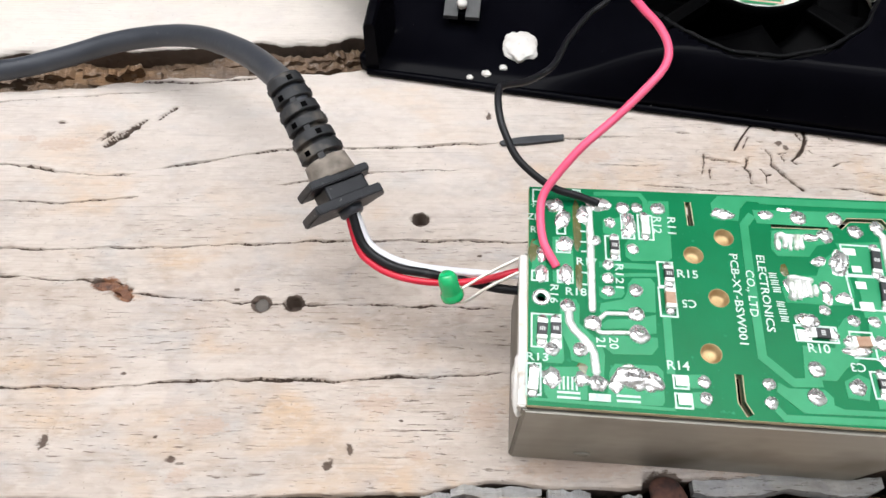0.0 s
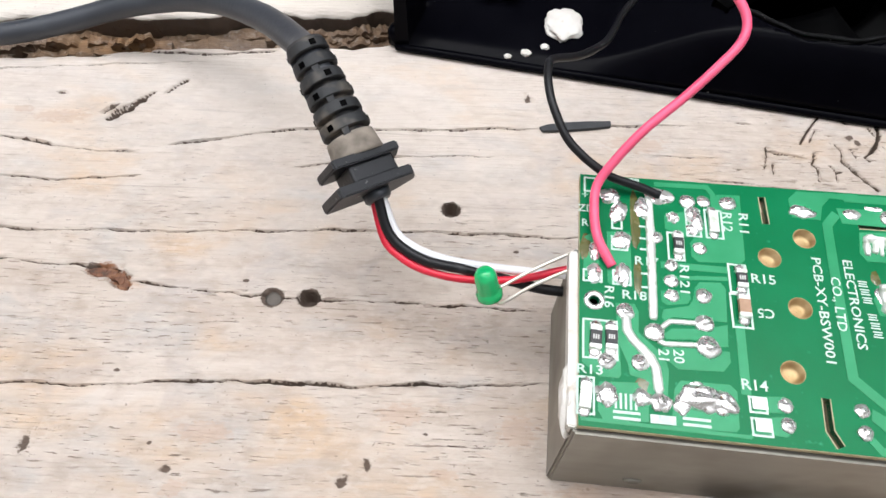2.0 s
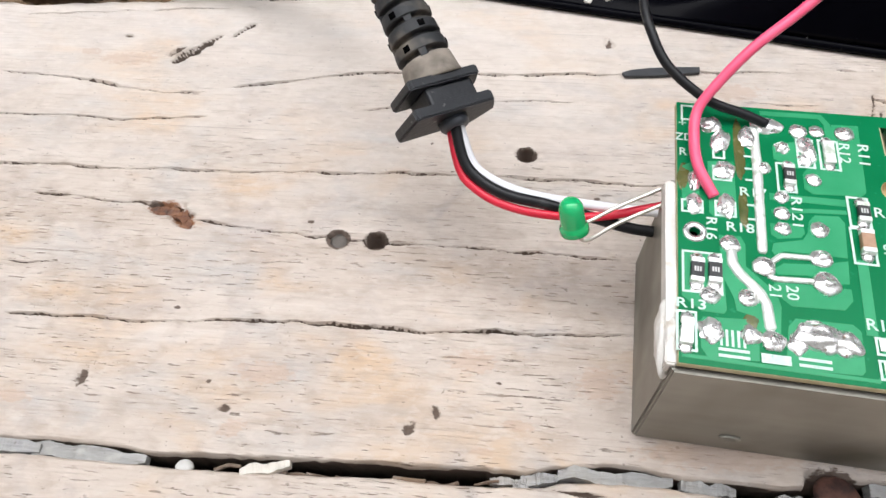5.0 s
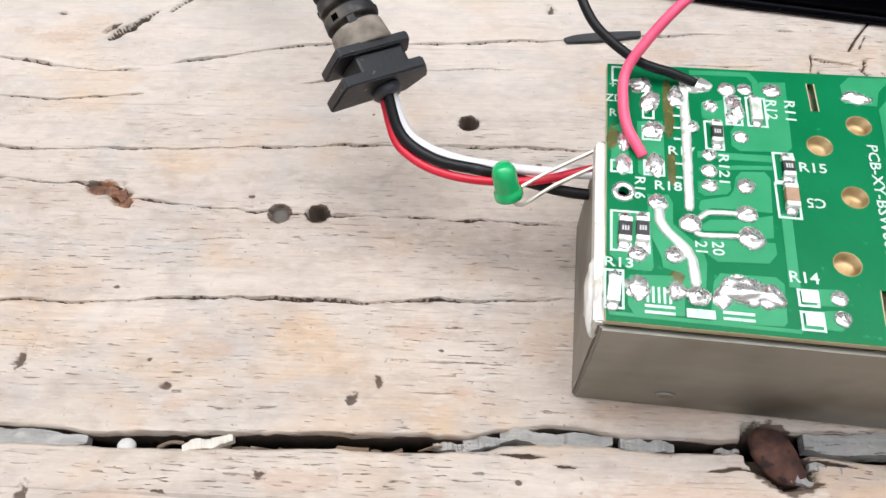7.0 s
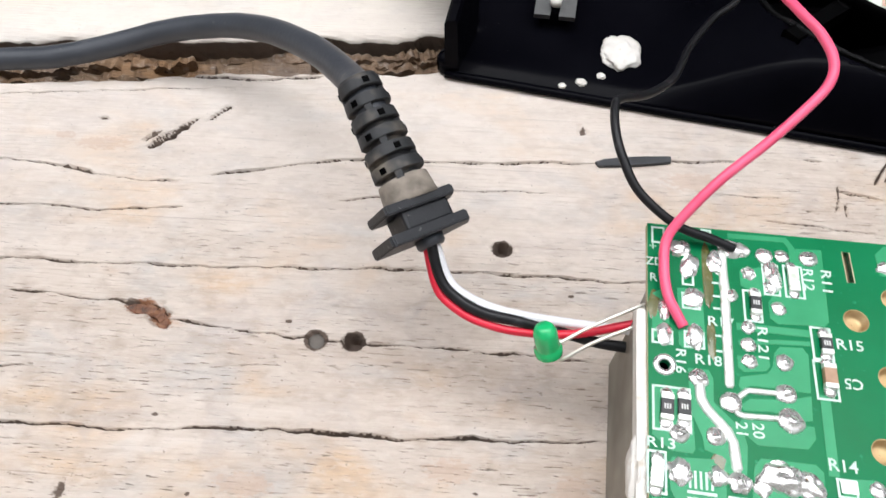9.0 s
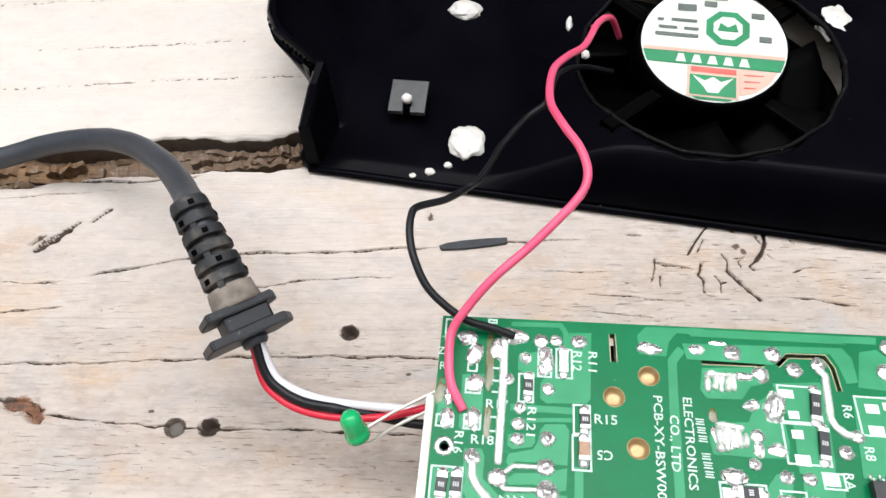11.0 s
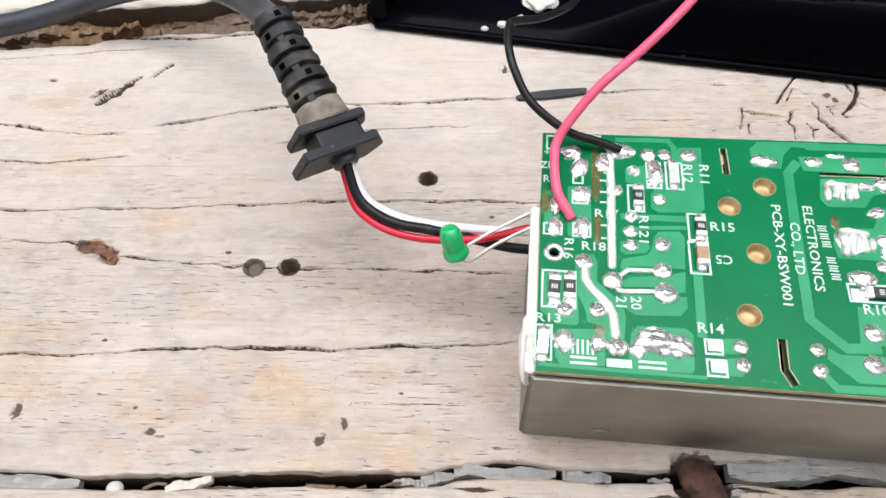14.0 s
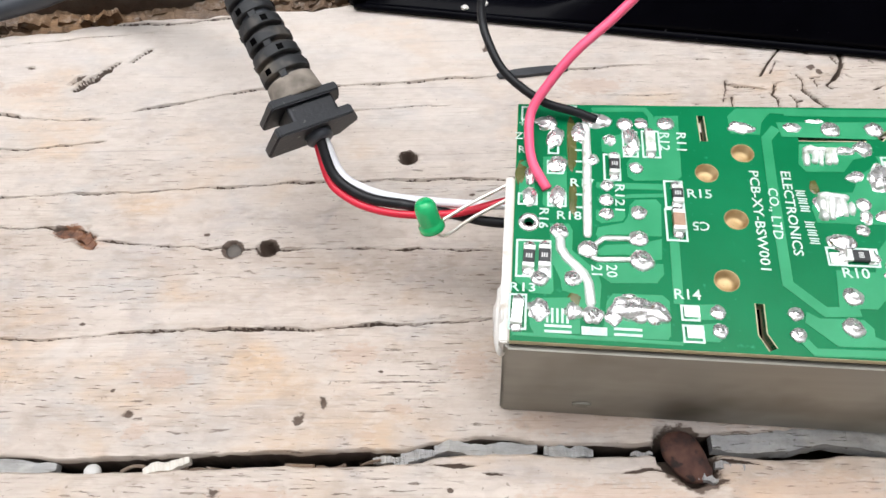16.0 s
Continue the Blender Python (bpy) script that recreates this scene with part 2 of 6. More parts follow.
LED_GREEN = material("green_led_resin", [(0.005, 0.50, 0.15), (0.02, 0.60, 0.21)], (200, 200, 200), 0.22, transmission=0.2, coat=0.4)
LEAD = material("tinned_lead", [(0.80, 0.76, 0.66), (0.9, 0.87, 0.8)], (400, 400, 400), 0.35, 0.7)
RUST = material("rusted_iron", [(0.022, 0.011, 0.009), (0.075, 0.03, 0.021), (0.12, 0.055, 0.038)], (420, 420, 420), 0.8, 0.1, bump=1.0, bump_scale=700, fleck=((0.02, 0.012, 0.01), 600, 0.52, 0.64))
RUBBER_STRIP = material("dark_tape", [(0.028, 0.03, 0.034), (0.05, 0.052, 0.056)], (200, 400, 400), 0.6, bump=0.3)
LABEL_PAPER = material("label_paper", [(0.66, 0.70, 0.62), (0.76, 0.79, 0.72)], (200, 200, 200), 0.45)
LABEL_GREEN = material("label_green", [(0.0, 0.22, 0.075), (0.0, 0.26, 0.09)], (200, 200, 200), 0.45)
LABEL_RED = material("label_red", [(0.62, 0.09, 0.07), (0.7, 0.14, 0.1)], (200, 200, 200), 0.45)
LABEL_PEACH = material("label_peach", [(0.68, 0.42, 0.32), (0.74, 0.5, 0.4)], (200, 200, 200), 0.45)
LABEL_INK = material("label_ink", [(0.08, 0.1, 0.08), (0.14, 0.16, 0.14)], (200, 200, 200), 0.5)
STONE = material("pale_pebble", [(0.5, 0.48, 0.45), (0.62, 0.6, 0.57)], (400, 400, 400), 0.8, bump=0.4)


# ---- mesh helpers (all lengths in millimetres) ----
def link(name, mesh, mat, parent=None, label="", smooth=False):
    if mat is not None and not mesh.materials:
        mesh.materials.append(mat)
    if smooth:
        mesh.shade_smooth()
    ob = new(name, mesh)
    ob.parent = parent
    if label:
        ob["label"] = label
    return ob


def part(name, bm, mat, parent=None, label="", smooth=False):
    """Links a bmesh drawn in millimetres as one mesh object."""
    mesh = bpy.data.meshes.new(name)
    bmesh.ops.scale(bm, vec=(MM, MM, MM), verts=bm.verts)
    bmesh.ops.recalc_face_normals(bm, faces=bm.faces)
    bm.to_mesh(mesh)
    bm.free()
    return link(name, mesh, mat, parent, label, smooth)


def from_arrays(name, verts, faces, mat, parent=None, label="", smooth=False):
    mesh = bpy.data.meshes.new(name)
    mesh.from_pydata((np.asarray(verts, float) * MM).tolist(), [], faces)
    mesh.update()
    return link(name, mesh, mat, parent, label, smooth)


def empty(name, x=0, y=0, z=0, turn=0.0, **tags):
    ob = new(name)
    ob.empty_display_size = 0.005
    ob.matrix_basis = pose(x * MM, y * MM, z * MM, 0, 0, turn)
    return tagged(ob, **tags)


def block(bm, x0, x1, y0, y1, z0, z1, bevel=0.0, segments=2, m=None):
    got = bmesh.ops.create_cube(bm, size=1.0)["verts"]
    for v in got:
        v.co = Vector((x0 + (v.co.x + 0.5) * (x1 - x0), y0 + (v.co.y + 0.5) * (y1 - y0), z0 + (v.co.z + 0.5) * (z1 - z0)))
        if m is not None:
            v.co = m @ v.co
    if bevel:
        edges = list({e for v in got for e in v.link_edges})
        bmesh.ops.bevel(bm, geom=edges, offset=bevel, segments=segments, affect="EDGES", profile=0.5)
    return bm


def prism(bm, outline, z0, z1, m=None):
    """A slab over a flat outline of (x, y)."""
    low = [bm.verts.new((m @ Vector((x, y, z0))) if m else (x, y, z0)) for x, y in outline]
    top = [bm.verts.new((m @ Vector((x, y, z1))) if m else (x, y, z1)) for x, y in outline]
    bm.faces.new(top)
    bm.faces.new(low[::-1])
    k = len(outline)
    for i in range(k):
        bm.faces.new((low[i], low[(i + 1) % k], top[(i + 1) % k], top[i]))
    return bm


def smooth_path(points, steps=6):
    """Catmull-Rom through the points."""
    p = [Vector(q) for q in points]
    p = [2 * p[0] - p[1]] + p + [2 * p[-1] - p[-2]]
    out = []
    for i in range(1, len(p) - 2):
        a, b, c, d = p[i - 1], p[i], p[i + 1], p[i + 2]
        for k in range(steps):
            t = k / steps
            out.append(0.5 * ((2 * b) + (c - a) * t + (2 * a - 5 * b + 4 * c - d) * t * t + (3 * b - a - 3 * c + d) * t ** 3))
    out.append(p[-2])
    return out


def tube(bm, path, radius, sides=12, flat=1.0, wobble=0.0):
    """A closed round tube along a path; radius is a number or one for each point."""
    rings = []
    side = None
    for i, p in enumerate(path):
        d = (path[min(i + 1, len(path) - 1)] - path[max(i - 1, 0)]).normalized()
        if side is None:
            side = d.cross(Vector((0, 0, 1)))
            side = side.normalized() if side.length > 1e-4 else Vector((1, 0, 0))
        side = (side - d * side.dot(d)).normalized()
        up = side.cross(d)
        r = radius[i] if isinstance(radius, (list, tuple)) else radius
        ring = []
        for k in range(sides):
            a = 2 * math.pi * k / sides
            q = r * (1 + wobble * noise.noise(p * 0.35 + Vector((k * 0.3, 0, 0))))
            ring.append(bm.verts.new(p + side * (math.cos(a) * q) + up * (math.sin(a) * q * flat)))
        rings.append(ring)
    for a, b in zip(rings, rings[1:]):
        for k in range(sides):
            bm.faces.new((a[k], a[(k + 1) % sides], b[(k + 1) % sides], b[k]))
    bm.faces.new(rings[0][::-1])
    bm.faces.new(rings[-1])
    return bm


def lathe(bm, profile, sides=24, centre=(0, 0), wobble=0.0, seed=0.0, m=None):
    """A turned solid: profile of (radius, height) from the bottom to the top."""
    rings = []
    for r, z in profile:
        ring = []
        for k in range(sides):
            a = 2 * math.pi * k / sides
            q = r * (1 + wobble * noise.noise(Vector((math.cos(a) * 1.3 + seed, math.sin(a) * 1.3, seed * 0.7 + z * 0.2))))
            v = Vector((centre[0] + math.cos(a) * q, centre[1] + math.sin(a) * q, z))
            ring.append(bm.verts.new(m @ v if m is not None else v))
        rings.append(ring)
    for a, b in zip(rings, rings[1:]):
        for k in range(sides):
            bm.faces.new((a[k], a[(k + 1) % sides], b[(k + 1) % sides], b[k]))
    bm.faces.new(rings[0][::-1])
    bm.faces.new(rings[-1])
    return bm


def value_noise(x, y, seed):
    """Smooth random field on arrays, about -1 to 1, with cells of size 1."""
    rng = np.random.RandomState(seed)
    grid = rng.uniform(-1, 1, (64, 64))
    xi, yi = np.floor(x).astype(int), np.floor(y).astype(int)
    fx, fy = x - xi, y - yi
    fx, fy = fx * fx * (3 - 2 * fx), fy * fy * (3 - 2 * fy)
    g = lambda a, b: grid[a % 64, b % 64]
    return (g(xi, yi) * (1 - fx) + g(xi + 1, yi) * fx) * (1 - fy) + (g(xi, yi + 1) * (1 - fx) + g(xi + 1, yi + 1) * fx) * fy


# ---- the deck of weathered planks ----
def edge_front(x):
    y = np.interp(x, [-330, -38.5, -29.6, -26.3, -22.3, -14.5, -6.7, 1.0, 8.8, 14.9, 21.0, 26.4, 29.4, 33.9, 37.7, 43.0, 45.6, 49.7, 53.8, 57.2, 61.2, 70.0, 81.1, 110, 360], [-42, -36.2, -36.3, -36.8, -36.7, -36.5, -36.1, -35.8, -35.7, -35.5, -35.4, -35.4, -34.6, -33.7, -33.3, -33.9, -34.2, -34.4, -34.4, -34.4, -34.3, -32.8, -32.3, -30.8, -26])
    return y + 0.1 * value_noise(x / 5, x * 0, 5) + 0.14 * value_noise(x / 1.3, x * 0, 6)


def edge_near(x):
    y = np.interp(x, [-330, -37.7, -31.7, -28.9, -25.7, -21.8, -11.7, -6.3, 4.4, 9.0, 16.6, 21.1, 28.7, 30.9, 36.2, 45.1, 47.4, 53.2, 56.9, 62.1, 70.9, 75.8, 80.1, 110, 360], [-43, -38.4, -38.4, -38.4, -38.5, -38.6, -38.3, -38.1, -37.7, -37.4, -37.4, -37.3, -36.9, -36.1, -35.6, -35.7, -35.9, -36.3, -36.0, -35.7, -35.7, -36.2, -36.3, -35.6, -31])
    return y + 0.15 * value_noise(x / 6, x * 0, 15) + 0.1 * value_noise(x / 1.7, x * 0, 16)


def edge_back(x):
    return 60.4 + 0.085 * x + 0.8 * value_noise(x / 11, x * 0, 7) + 0.35 * value_noise(x / 2.6, x * 0, 8)


def groove(X, Y, Z, line, width, depth, seed, ragged=0.26):
    """Cuts a crack along a polyline into the height field; it widens, thins and wanders like a drying split."""
    x0, x1 = line[0][0], line[-1][0]
    px, py = np.array([p[0] for p in line]), np.array([p[1] for p in line])
    yc = np.interp(X, px, py) + ragged * value_noise(X / 3.1, X * 0 + seed, seed) + 0.10 * value_noise(X / 0.9, X * 0, seed + 1)
    ramp = min(3.0, (x1 - x0) / 4)
    along = np.clip((X - x0) / ramp, 0, 1) * np.clip((x1 - X) / ramp, 0, 1)
    w = 0.46 * width * np.clip(0.85 + 0.8 * value_noise(X / 4.3, X * 0, seed + 2) + 0.3 * value_noise(X / 1.2, X * 0, seed + 3), 0.32, 1.6) * along + 1e-3
    cut = np.clip(5.0 * (1.1 - np.abs(Y - yc) / np.maximum(w, 0.02)), 0, 1)
    return np.minimum(Z, np.where(along > 0, -depth * cut * np.clip(w / width, 0, 1) ** 0.5, 0) + np.minimum(Z, 0) * 0 + np.where(cut > 0, 0, 1) * 1e3 + np.where(cut > 0, Z, 0))


def pit(X, Y, Z, x, y, rx, ry, depth, seed, rough=0.25, turn=0.0, wall=0.25):
    c, s = math.cos(turn), math.sin(turn)
    dx, dy = (X - x) * c + (Y - y) * s, -(X - x) * s + (Y - y) * c
    r = np.hypot(dx / rx, dy / ry) * (1 + rough * value_noise(X / (0.6 * rx) + seed, Y / (0.6 * ry), seed))
    return Z - depth * np.clip((1.0 - r) / wall, 0, 1)


def plank(name, xs, front, back, rows, thick, cuts=(), pits=(), seed=0, label="", roll=1.0, stains=(), mat=None, rips=(), bias=1.0):
    """A plank as a fine height field, rounded at its long edges, with sides and ends that go down to its underside."""
    mat = mat or WOOD
    t = 1 - (1 - np.linspace(0, 1, rows)) ** bias
    X = np.repeat(xs[:, None], rows, 1)
    Y = front(xs)[:, None] + (back(xs) - front(xs))[:, None] * t[None, :]
    Z = 0.10 * value_noise(X / 17, Y / 5, seed) + 0.07 * value_noise(X / 9, Y / 1.1, seed + 1) + 0.03 * value_noise(X / 3, Y / 0.45, seed + 2)
    near = np.minimum(Y - front(xs)[:, None], back(xs)[:, None] - Y)
    edge = np.clip(1 - near / roll, 0, 1)
    Z = Z - (0.9 + 0.5 * value_noise(X / 6, X * 0, seed + 4)) * edge ** 2
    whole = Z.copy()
    for i, (line, width, depth) in enumerate(cuts):
        Z = groove(X, Y, Z, line, width, depth, seed + 10 + i)
    torn = np.zeros(X.shape)
    for i, (line, width, depth) in enumerate(rips):
        far = np.full(X.shape, 99.0)
        for (x0, y0), (x1, y1) in zip(line, line[1:]):
            u = np.clip(((X - x0) * (x1 - x0) + (Y - y0) * (y1 - y0)) / ((x1 - x0) ** 2 + (y1 - y0) ** 2), 0, 1)
            far = np.minimum(far, np.hypot(X - x0 - u * (x1 - x0), Y - y0 - u * (y1 - y0)))
        wide = 0.45 * width * (1 + 0.5 * value_noise(X / 1.3, Y / 1.3, seed + 80 + i))
        torn = np.maximum(torn, np.clip(1.2 - far / np.maximum(wide, 0.15), 0, 1))
        Z = Z - 0.6 * depth * np.clip(1.15 - far / np.maximum(wide, 0.15), 0, 1) + 0.07 * np.exp(-((far - 1.0) / 0.5) ** 2)
    # dirt and shade of the splits, painted by depth of cut
    dirt_and_shade = np.clip((whole - Z) / 0.6, 0, 1) * 0.95
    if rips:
        dirt_and_shade = np.maximum(dirt_and_shade, torn)
    for i, p in enumerate(pits):
        Z = pit(X, Y, Z, *p[:5], seed + 60 + i, *p[5:])
    nx = len(xs)
    verts = np.stack([X, Y, Z], -1).reshape(-1, 3)
    faces = [(i * rows + j, (i + 1) * rows + j, (i + 1) * rows + j + 1, i * rows + j + 1) for i in range(nx - 1) for j in range(rows - 1)]
    base = len(verts)
    rim = [(i, 0) for i in range(nx)] + [(nx - 1, j) for j in range(1, rows)] + [(i, rows - 1) for i in range(nx - 2, -1, -1)] + [(0, j) for j in range(rows - 2, 0, -1)]
    low = np.array([[X[i, j] + 0.3 * math.sin(i * 0.7), Y[i, j] + 0.4 * math.sin(i * 1.3 + j), -thick] for i, j in rim])
    k = len(rim)
    for a in range(k):
        i, j = rim[a]
        i2, j2 = rim[(a + 1) % k]
        faces.append((i * rows + j, base + a, base + (a + 1) % k, i2 * rows + j2))
    for a in range(k):
        faces.append((base + a, base + k + a, base + k + (a + 1) % k, base + (a + 1) % k))
    faces.append(tuple(range(base + 2 * k - 1, base + k - 1, -1)))
    shoulder = np.array([[X[i, j], Y[i, j], Z[i, j] - 0.7] for i, j in rim])
    ob = from_arrays(name, np.vstack([verts, shoulder, low]), faces, mat, None, "", True)
    fields = {"stain_and_shade": dirt_and_shade, "warm": np.zeros(X.shape), "resin": np.zeros(X.shape)}
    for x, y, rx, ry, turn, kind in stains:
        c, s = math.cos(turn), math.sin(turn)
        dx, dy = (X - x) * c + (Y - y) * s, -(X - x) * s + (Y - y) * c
        # kind 4 lays the same dark tone with a harder edge, inside holes
        key = {1: "stain_and_shade", 2: "warm", 3: "resin", 4: "stain_and_shade"}[kind]
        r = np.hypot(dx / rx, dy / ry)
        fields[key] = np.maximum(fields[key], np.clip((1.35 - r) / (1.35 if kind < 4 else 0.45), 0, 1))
    # the brighter far part of the deck, put into the colour
    fields["far_light"] = np.clip((Y - 2) / 60 + 0.12 * value_noise(X / 14, Y / 7, seed + 5), 0, 1) * 0.8 * np.clip(1.35 - X / 85, 0.15, 1)
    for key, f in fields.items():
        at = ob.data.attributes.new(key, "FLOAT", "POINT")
        # plank sides take the full dark tone: shade of the gaps as colour
        at.data.foreach_set("value", np.concatenate([f.ravel(), np.full(2 * len(low), 1.0 if key == "stain_and_shade" else 0.0)]).astype(np.float32))
    return tagged(ob, label, "plank", "deck planks", "structure")


# torn rings round the knot, as winding lines with a width and depth
RIPS = [
    ([(-43.9, 38.2), (-41.0, 40.3), (-38.6, 43.2)], 1.5, 3.4), ([(-38.6, 43.2), (-36.8, 45.6)], 0.8, 2.4), ([(-33.1, 46.9), (-31.1, 49.0)], 0.8, 2.6), ([(-45.4, 39.6), (-44.0, 41.0)], 0.6, 2.2),
    ([(92.6, 37.6), (94.6, 40.7), (96.7, 43.5), (97.9, 44.9)], 0.5, 2.6), ([(94.6, 38.2), (96.4, 41.4)], 0.3, 1.4),
    ([(99.9, 44.8), (101.5, 45.0), (102.9, 43.4)], 0.5, 2.4),
    ([(108.6, 46.0), (109.0, 43.5), (109.0, 41.0), (107.5, 37.9), (106.2, 36.2)], 0.85, 3.4), ([(106.2, 36.2), (104.5, 34.8), (105.2, 34.0)], 0.5, 2.2),
    ([(99.4, 37.8), (100.3, 36.1), (99.8, 33.2)], 0.45, 2.2), ([(99.8, 33.6), (101.5, 31.2), (103.3, 28.8), (104.8, 27.0)], 0.8, 3.4),
    ([(94.9, 35.4), (94.4, 33.6), (93.8, 32.8), (94.7, 31.2), (94.5, 30.4), (94.4, 28.6)], 0.45, 2.4),
    ([(97.1, 32.5), (98.0, 30.8), (98.9, 30.9)], 0.4, 2.0), ([(98.0, 30.8), (97.7, 28.6)], 0.3, 1.6),
    ([(107.2, 42.2), (107.9, 40.5)], 0.45, 1.8), ([(85.7, 36.6), (85.5, 34.4), (84.3, 31.0)], 0.35, 1.4), ([(86.2, 32.4), (85.9, 30.0)], 0.35, 1.4),
    ([(102.4, 36.0), (102.8, 34.6)], 0.35, 1.6), ([(113.2, 42.6), (114.4, 41.2)], 0.35, 1.4), ([(101.8, 36.6), (103.8, 37.0)], 0.3, 1.2),
]
CUTS = [
    ([(-59.5, 56.9), (-41.9, 56.8), (-27.5, 56.8), (-12.8, 58.5)], 0.5, 2.0), ([(-72.2, 54.1), (-48.0, 55.4)], 0.4, 1.6),
    ([(-75, 11.0), (-58, 11.7), (-25, 12.1), (1, 13.6), (22, 14.1), (46, 13.6), (70, 15.5), (100, 15.5)], 0.42, 2.6),
    ([(-60, 5.6), (-43, 4.7), (-32, 4.0)], 0.42, 2.0),
    ([(-30, 1.6), (-12, 0.0), (5, -0.5), (20, -0.5), (40, -1.2)], 0.42, 2.0),
    ([(-31, 31.8), (-15, 35.5), (-2, 37.6), (21, 37.9), (42, 39.4), (55, 40.8), (72, 41.3)], 0.56, 2.6),
    ([(-78, 33.6), (-65, 32.9), (-44, 29.7), (-36, 30.2)], 0.56, 2.4),
    ([(-75, 23.0), (-62, 23.3), (-50, 22.7), (-34, 24.2)], 0.46, 2.0),
    ([(-6, 27.6), (16, 31.3), (33, 31.8)], 0.34, 1.8),
    ([(-55, -17.4), (-35, -17.1), (-9, -15.6), (11, -15.8), (21, -15.0), (42, -14.1)], 0.45, 2.8),
    ([(-70, -8.5), (-50, -8.0)], 0.2, 1.0),
    ([(8, 6.2), (16, 6.6)], 0.2, 1.0),
    ([(14, -25.0), (36, -24.2)], 0.2, 1.0),
    ([(60, 33.5), (76, 33.0)], 0.22, 1.2),
    ([(70, 28.5), (92, 26.4)], 0.22, 1.2),
    ([(84.7, 36.1), (88.0, 35.1), (93.5, 33.9)], 0.42, 2.0),
    ([(97.5, 40.4), (99.7, 39.9)], 0.4, 1.6), ([(101.6, 36.0), (103.6, 36.4)], 0.5, 1.6),
    ([(78.2, 31.1), (81.7, 30.1)], 0.35, 1.6), ([(80.4, 42.6), (84.1, 42.2)], 0.35, 1.6),
    ([(108.5, 37.7), (110.1, 36.3)], 0.4, 1.6), ([(112.6, 33.2), (115.5, 34.6)], 0.4, 1.6), ([(114.1, 41.1), (114.9, 40.1)], 0.5, 1.6),
    ([(111, 27.6), (124, 25.6)], 0.35, 1.6), ([(70, 24.6), (88, 22.5)], 0.25, 1.2),
    ([(-44.5, 39.2), (-40.5, 42.4), (-38.0, 45.0)], 1.3, 2.6),
    ([(-45.8, 39.4), (-44.2, 42.0)], 1.1, 2.0), ([(-42.5, 40.0), (-40.0, 41.4)], 0.9, 1.8),
    ([(-34.6, 45.0), (-32.4, 47.6)], 0.8, 1.6),
    ([(-80, 49.5), (-55, 52.4), (-30, 54.6)], 0.25, 1.4),
    ([(-74, 57.0), (-52, 57.6)], 0.35, 1.8),
]
PITS = [
    (-5.2, -0.4, 1.75, 1.7, 0.9, 0.06, 0.0, 0.2),
    (1.0, -0.3, 1.75, 1.65, 3.8, 0.10, 0.0, 0.16),
    (24.6, 19.0, 1.65, 1.6, 3.6, 0.08, 0.0, 0.16),
    (-35.6, 3.7, 2.7, 1.5, 1.3, 0.45, 0.2, 0.35),
    (-32.4, 2.2, 2.8, 1.6, 1.6, 0.45, -0.6, 0.35),
    (-39.0, -26.7, 0.9, 1.7, 0.6, 0.5, -0.2, 0.6),
    (9.9, -30.6, 0.8, 1.5, 0.7, 0.5, -0.4, 0.6),
    (13.5, -28.0, 0.6, 1.2, 0.7, 0.4, 0.2, 0.6),
    (-16.7, -29.8, 0.9, 0.7, 0.5, 0.5, 0.0, 0.6),
    (39.4, 47.2, 0.7, 1.4, 0.8, 0.5, 0.3, 0.5),
    (-55.5, 44.6, 0.9, 0.5, 0.6, 0.5, 0.0, 0.5),
    (66.9, -36.0, 3.5, 4.7, 4.0, 0.25, 0.6, 0.2),
]
XS = np.concatenate([np.arange(-330, -90, 4.0), np.arange(-90, 82, 0.5), np.arange(82, 118, 0.25), np.arange(118, 130, 0.5), np.arange(130, 360, 4.0)])
